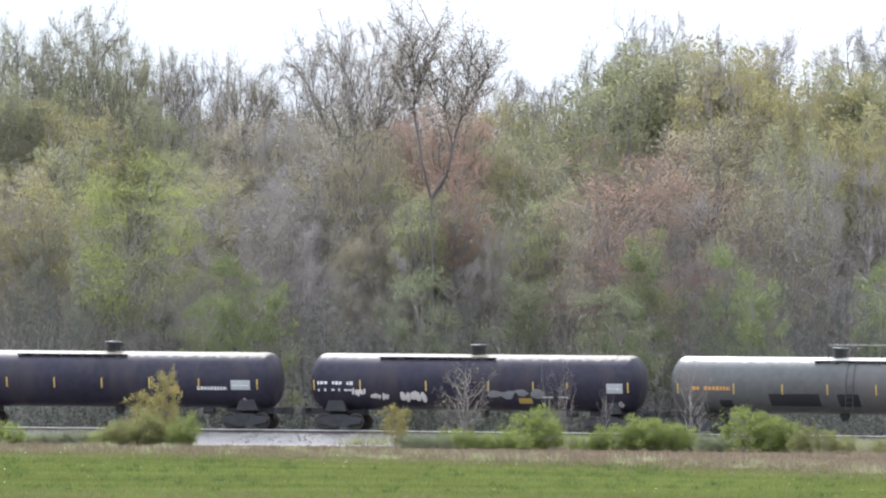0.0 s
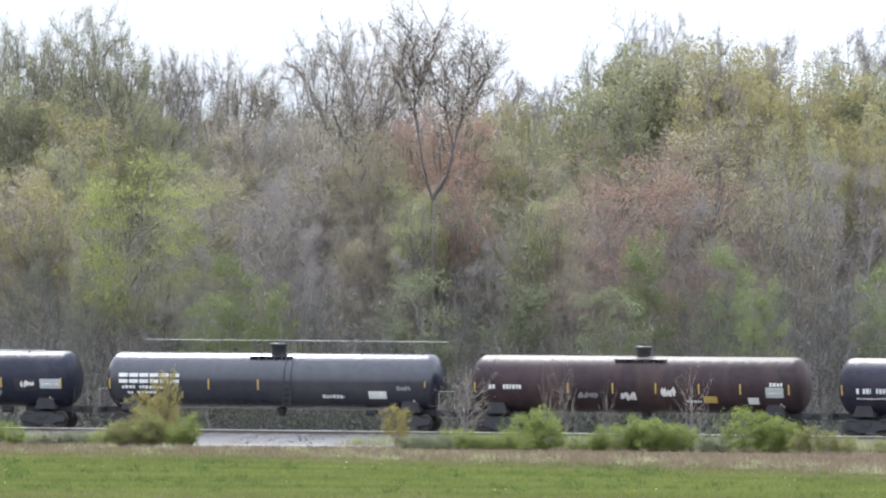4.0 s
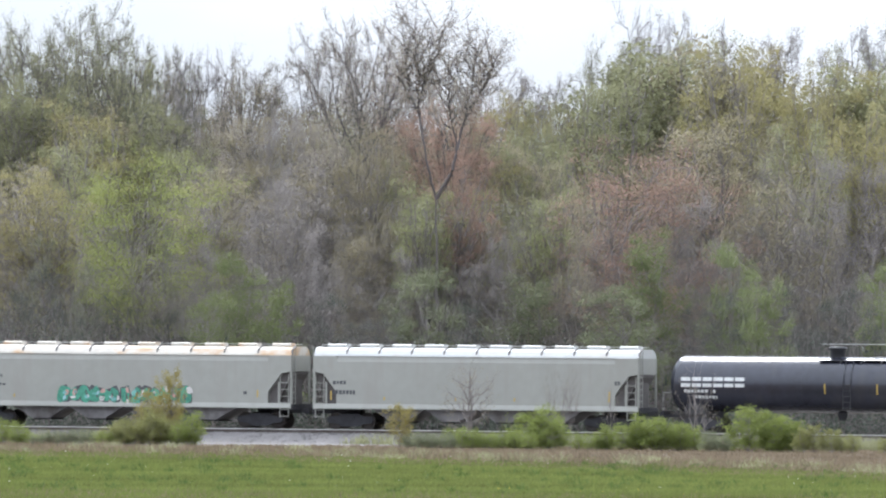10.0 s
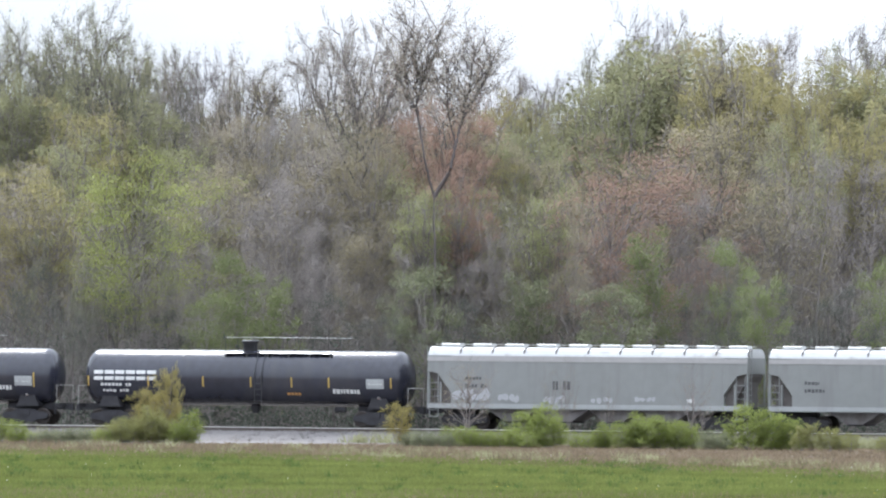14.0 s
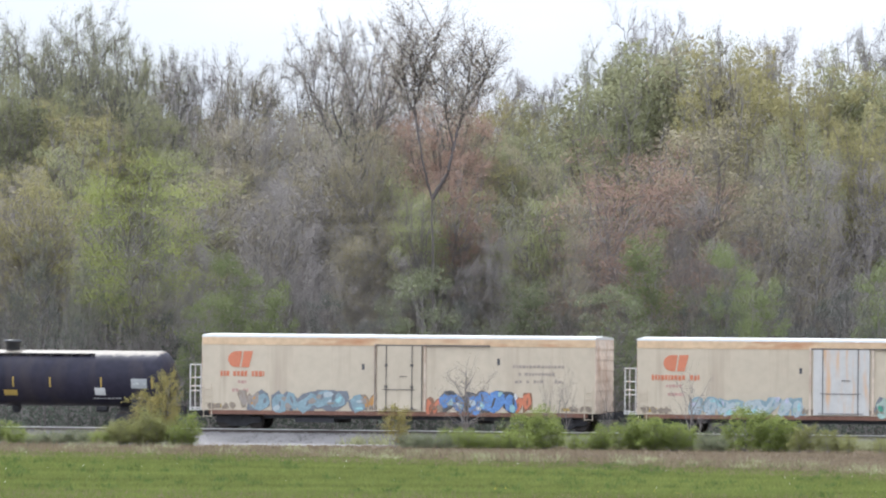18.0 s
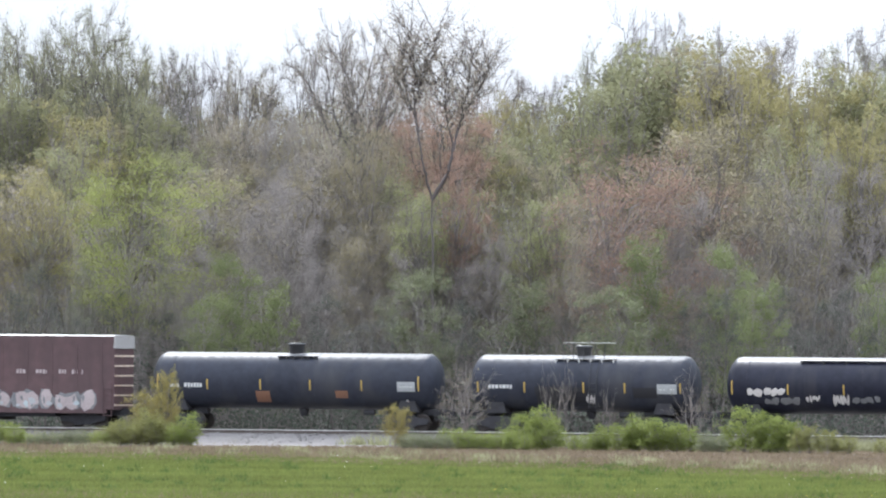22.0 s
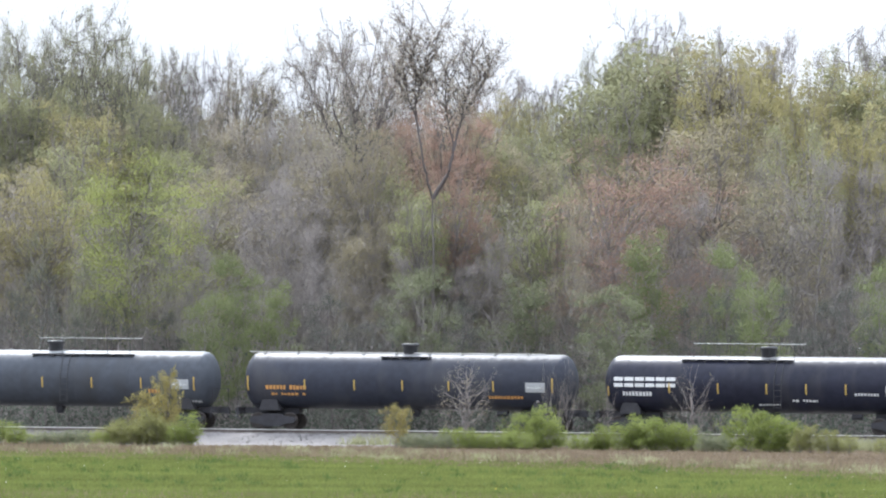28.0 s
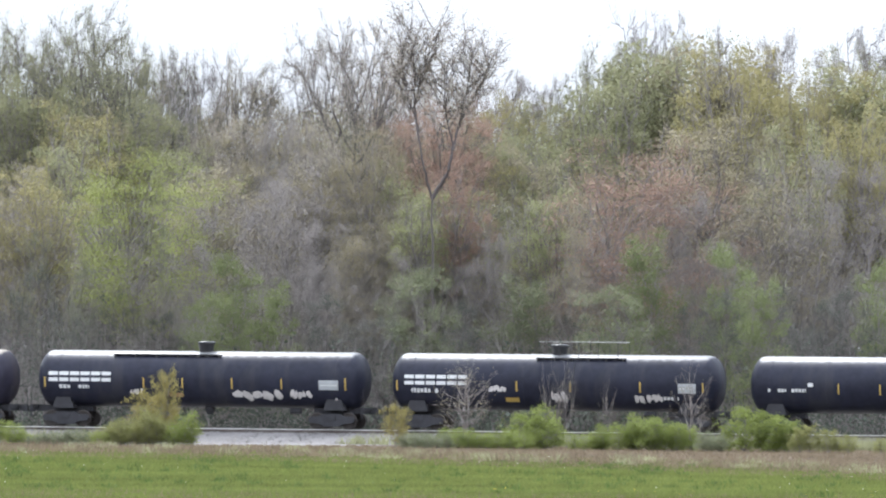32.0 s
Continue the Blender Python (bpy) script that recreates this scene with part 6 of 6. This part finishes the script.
tree_form("feathery", 500, 0.012, 0.012, 75, spread=0.36, first=0.12, rise=0.25, limbs=24, twigs=6, sprays=4, fork_at=0.9)


def shrub(x, y, w, form, kind, bark="brown", behind=-30.0, label="", name="shrub"):
    """A shrub w wide; a wide one is a row of plants of uneven height, side by side."""
    h = max(top(x, y - (5 if form.startswith("bush") else 0), behind), 0.4)
    reach = w / 33.4 / (h * FORMS[form][2])
    n = max(1, round(reach / 0.85)) if form.startswith("bush") else 1
    for i in range(n):
        u = (i + 0.5) / n - 0.5
        hi = h * (1.08 - 0.4 * abs(u) - (0.1 if i % 2 else 0.0)) if n > 1 else h
        wi = min(max(w / n * 1.35 / 33.4 / (hi * FORMS[form][2]) if n > 1 else reach, 0.35), 1.6)
        tree(form, kind, bark, px(x + u * w, behind), behind + 0.5 * math.sin(i * 2.3 + x), hi, wi, (x * 7.3 + i * 71) % 360, name, label, "verge shrubs", "shrub" if name == "shrub" else "sapling")


GREEN_BUSH = "bright green leafy bush on the railway verge"
for x, y, w in ((8, 746, 52), (40, 772, 50), (950, 738, 92), (962, 722, 50), (1345, 727, 108), (1375, 745, 70)):
    shrub(x, y, w, "bush_a" if w > 60 else "bush_b", "bush", label=GREEN_BUSH)
for x, y, w in ((1045, 768, 70), (1095, 752, 80), (1145, 736, 70), (1175, 744, 80), (1212, 752, 50), (335, 734, 46), (318, 754, 40), (172, 768, 40), (812, 760, 64), (850, 768, 50), (885, 768, 60), (920, 765, 50)):
    shrub(x, y, w, "bush_b", "bush", behind=-32.0, label="spreading green bush on the railway verge")
for x, y, w in ((245, 744, 90), (290, 742, 70), (222, 748, 56), (262, 728, 50), (198, 758, 50)):
    shrub(x, y, w, "bush_b", "yellow", behind=-31.0, label="yellow-green leafy bush on the railway verge")
for x, y, w in ((62, 775, 36), (88, 768, 42), (132, 764, 46), (738, 768, 50), (778, 770, 50), (1262, 766, 50)):
    shrub(x, y, w, "bush_b", "sage", behind=-34.0, label="low sage-green bush on the railway verge")
for x, y, w in ((1432, 748, 60), (1462, 756, 60), (1500, 766, 70), (1555, 772, 70), (1480, 770, 60), (1412, 756, 50)):
    shrub(x, y, w, "wispy", "yellow", behind=-36.0, label="low wispy olive weeds in the dry verge")
shrub(296, 652, 46, "wispy", "straw", behind=-29.0, label="tall shrub with thin yellowish leaves", name="shrub")
shrub(262, 690, 56, "wispy", "straw", behind=-29.5, label="shrub with thin yellowish leaves", name="shrub")
shrub(706, 714, 44, "wispy", "straw", behind=-29.0, label="small upright shrub with yellowish leaves", name="shrub")
SAPLING = "bare grey sapling on the railway verge"
shrub(828, 628, 100, "sapling", "umber", "brown", -14.0, SAPLING, "sapling")
shrub(820, 640, 90, "feathery", "umber", "brown", -14.5, "feathery bare sapling with level grey twigs", "sapling")
for x, y, w in ((968, 634, 26), (1004, 628, 44), (1075, 668, 34), (1222, 640, 76), (990, 660, 40), (1240, 700, 50)):
    shrub(x, y, w, "sapling", "umber", "brown", -15.0, SAPLING, "sapling")
for x, y in ((415, 768), (100, 760)):
    shrub(x, y, 20, "sapling", "umber", "brown", -16.0, SAPLING, "sapling")


# ---- grass of the field and the dry verge ----
def tufts(name, r, places, height, width, blades, material, label, lean=0.35):
    """Many upright tapering blades in clumps, as one mesh."""
    n = len(places) * blades
    p = np.repeat(places, blades, axis=0) + np.concatenate([r.normal(0, 0.07, (n, 2)), np.zeros((n, 1))], 1)
    a = r.uniform(0, 2 * math.pi, n)
    h = np.repeat(r.uniform(0.45, 1.15, len(places)), blades) * r.uniform(0.6, 1.1, n) * height
    s = np.stack([np.cos(a), np.sin(a), np.zeros(n)], 1) * width * r.uniform(0.5, 1.2, (n, 1))
    tip = p + np.stack([r.normal(0, lean, n) * h, r.normal(0, lean, n) * h, h], 1)
    v = np.stack([p - s, p + s, tip], 1).reshape(-1, 3)
    return setting(name, fast_mesh(name, v, np.arange(n * 3).reshape(-1, 3)), material, label, "grass", "stuff")


r_gr = np.random.default_rng(91)


def off_gravel(p):
    """Leaves out the places on the gravel strip."""
    s, across = p[:, 0] * math.cos(YAW) - (p[:, 1] - 1000) * math.sin(YAW), p[:, 0] * math.sin(YAW) + (p[:, 1] - 1000) * math.cos(YAW)
    edge = (29.0 - 26.0 * np.clip((s + 9) / 13, 0, 1) ** 1.4) * np.where(s < -13.5, 0.42, 1.0)
    return p[-across > edge + r_gr.normal(0, 1.5, len(p))]


def field_places(count, y0, y1, edge0, edge1):
    """Places in the view's wedge, kept between two lines along the field's edge."""
    y = r_gr.uniform(y0, y1, count * 3)
    x = r_gr.uniform(-1, 1, count * 3) * y * 0.0255
    q = y + 2.6 * x + 0.05 * x * x
    keep = (q > edge0) & (q < edge1) & (y < 994.5 - x * math.tan(YAW))
    out = np.stack([x, y, np.zeros_like(x)], 1)[keep]
    return out[:count]


tufts("field_grass", r_gr, field_places(58000, 640, 960, 500, 868), 0.19, 0.035, 3, GRASS, "short green spring grass of the field")
tufts("edge_grass", r_gr, field_places(4000, 780, 960, 860, 915), 0.24, 0.03, 3, GRASS, "thin green grass running out into the verge")
tufts("dry_edge", r_gr, field_places(5000, 760, 960, 838, 900), 0.24, 0.03, 3, DRY, "dry tan blades mixed into the field's edge")
tufts("dry_grass", r_gr, off_gravel(field_places(9000, 790, 1000, 876, 916)), 0.24, 0.03, 4, DRY, "dry tan grass along the railway verge")
tufts("low_dry_grass", r_gr, off_gravel(field_places(16000, 790, 1000, 910, 1130)), 0.12, 0.03, 4, DRY, "short dry grass at the foot of the track bank")
tufts("dry_stalks", r_gr, off_gravel(field_places(700, 800, 1000, 875, 940)), 0.55, 0.014, 2, DRY, "tall dry stalks in the verge", 0.12)
tall_s = np.stack([r_gr.uniform(17, 30, 1500), r_gr.uniform(-11, -5.0, 1500), np.zeros(1500)], 1)
tall_s = np.concatenate([tall_s, np.stack([np.concatenate([r_gr.uniform(-28, -13.5, 450), r_gr.uniform(-3, 16, 450)]), r_gr.uniform(-8.5, -5.4, 900), np.zeros(900)], 1)])
tufts("verge_weeds", r_gr, np.array([TRACK @ Vector(p) for p in tall_s]), 0.75, 0.035, 5, LEAF["olive"], "rank olive weeds beside the track bank", 0.4)
clump = np.repeat(off_gravel(field_places(260, 790, 1000, 868, 918)), 13, axis=0)
clump = clump + r_gr.normal(0, 0.3, clump.shape) * (1, 1, 0)
tufts("dry_clumps", r_gr, clump, 0.5, 0.03, 3, DRY, "taller tan grass clumps along the verge", 0.3)
clump = np.repeat(off_gravel(field_places(150, 800, 1000, 874, 925)), 13, axis=0)
clump = clump + r_gr.normal(0, 0.35, clump.shape) * (1, 1, 0)
tufts("weed_clumps", r_gr, clump, 0.42, 0.035, 3, LEAF["olive"], "olive weed clumps in the dry verge", 0.45)
tufts("stubble", r_gr, field_places(900, 676, 690, 0, 2000), 0.30, 0.014, 2, DRY, "dry stubble at the near edge of the field", 0.12)
tufts("near_dry_grass", r_gr, field_places(2600, 640, 680, 0, 2000), 0.2, 0.03, 3, DRY, "dry tan grass at the near edge of the field")
tufts("weeds", r_gr, np.repeat(field_places(130, 690, 860, 500, 900), 14, axis=0) + r_gr.normal(0, 0.16, (130 * 14, 3)) * (1, 1, 0), 0.34, 0.05, 2, CLOVER, "darker weed clumps in the field", 0.5)


def specks(name, places, z0, z1, size, material, label):
    n = len(places)
    c = places + np.stack([np.zeros(n), np.zeros(n), r_gr.uniform(z0, z1, n)], 1)
    v = c[:, None] + r_gr.normal(0, size, (n, 3, 3))
    return setting(name, fast_mesh(name, v.reshape(-1, 3), np.arange(n * 3).reshape(-1, 3)), material, label, "flowers", "stuff")


specks("seed_heads", field_places(80, 690, 900, 500, 900), 0.2, 0.32, 0.022, SEED, "scattered white seed heads in the grass")
bl = field_places(500, 690, 712, 0, 2000)
specks("blooms", bl[bl[:, 0] > 2.0][:24], 0.1, 0.2, 0.026, BLOOM, "yellow blooms at the near edge of the field")


# ---- a bird that crosses the field ----
def build_bird():
    """A small brown bird flying towards -x; its wings are parts hinged on the body's sides."""
    brown = mat("rust_brown_plumage", (0.15, 0.07, 0.042), 0.8, vary=0.3, scale=20, fine=90)
    pale = mat("pale_wing_lining", (0.20, 0.165, 0.13), 0.8, vary=0.2, scale=20, fine=90)
    horn = mat("dark_beak", (0.03, 0.027, 0.025), 0.4, vary=0.2)
    ob = tagged(new("bird"), "small rust-brown bird with pale wing linings flying over the field", "bird")
    part("body", Geo().lathe_x([(-0.105, 0.004), (-0.095, 0.016), (-0.078, 0.022), (-0.06, 0.020), (-0.04, 0.030), (-0.005, 0.036), (0.03, 0.028), (0.06, 0.012)], 0, 0, 14), brown, ob, "brown feathered body", True)
    part("beak", Geo().lathe_x([(-0.128, 0.001), (-0.103, 0.006)], 0, -0.002, 6), horn, ob, "dark pointed beak")
    part("tail", Geo().prism([(0.05, 0.006), (0.13, 0.004), (0.13, 0.0), (0.05, -0.008)], -0.022, 0.022), brown, ob)
    wings = []
    for s in (-1, 1):
        out = [(-0.035, 0.0), (-0.04, 0.06), (0.01, 0.13), (0.05, 0.15), (0.03, 0.08), (0.03, 0.0)]
        g = Geo()
        n = len(out)
        g.add([(x, s * y, z) for z in (0.0, 0.006) for x, y in out],
              [tuple(range(n)), tuple(range(2 * n - 1, n - 1, -1))] + [(i, (i + 1) % n, n + (i + 1) % n, n + i) for i in range(n)])
        w = part("wing", g, pale, ob, "pale-lined pointed wing")
        w.location = (0, s * 0.024, 0.014)
        wings.append((w, s))
    return ob, wings


bird, bird_wings = build_bird()


# ---- what moves ----
SPEED, SLOWING = 18.107, 0.00858


def rolled(t):
    """Metres that the train has rolled by the time t."""
    return SPEED * t - SLOWING * t * t / 2


def motions():
    home = {}
    for car, s0 in CARS:
        home[car] = s0
        walk(car, [(t, TRACK @ pose(s0 - rolled(t), 0, RAIL_Z + LIFT)) for t in range(33)])
    for wheels, car in WHEELSETS:
        # the wheels turn while their car is near the view
        first = max(0.0, (home[car] - 44) / SPEED)
        last = min(32.0, (home[car] + 44) / (SPEED - 0.3))
        n = max(int(round((last - first) * FPS)), 1)
        times = [first + (last - first) * i / n for i in range(n + 1)]
        rest = wheels.location.copy()
        rows = [(t, pose(rest.x, rest.y, rest.z, 0, math.degrees(-(rolled(t) - rolled(first)) / 0.457), 0)) for t in times]
        if first > 0:
            rows.insert(0, (0.0, rows[0][1]))
        if last < 32:
            rows.append((32.0, rows[-1][1]))
        walk(wheels, rows)
    # the bird crosses 315 m ahead, sinking a little
    walk(bird, [(t, pose(x * 1.75, 315, 6 + (z - 6) * 1.75, rx, ry, 0)) for t, x, z, rx, ry in (
        (0, 140, 8.6, 0, 0), (11.0, 9.0, 7.5, 0, -3), (11.4, 4.12, 7.28, 0, -3), (11.6, 1.9, 7.07, 10, -4), (11.7, 0.72, 7.01, 10, -5), (11.8, -0.46, 6.85, 14, -7),
        (11.9, -1.69, 6.66, 16, -8), (12.0, -2.94, 6.47, 18, -5), (12.1, -4.23, 6.40, 10, -2), (13.0, -15.0, 6.3, 0, 0), (32, -240, 6.6, 0, 0))])
    beats = [0.0] + [11.2 + i / 30 for i in range(36)] + [32.0]
    for wing, s in bird_wings:
        walk(wing, [(t, pose(0, s * 0.024, 0.014, s * (6 + 30 * math.sin(2 * math.pi * 4.5 * (t - 11.2) + 2.9)) if 0 < t < 32 else 0, 0, 0)) for t in beats])


motions()
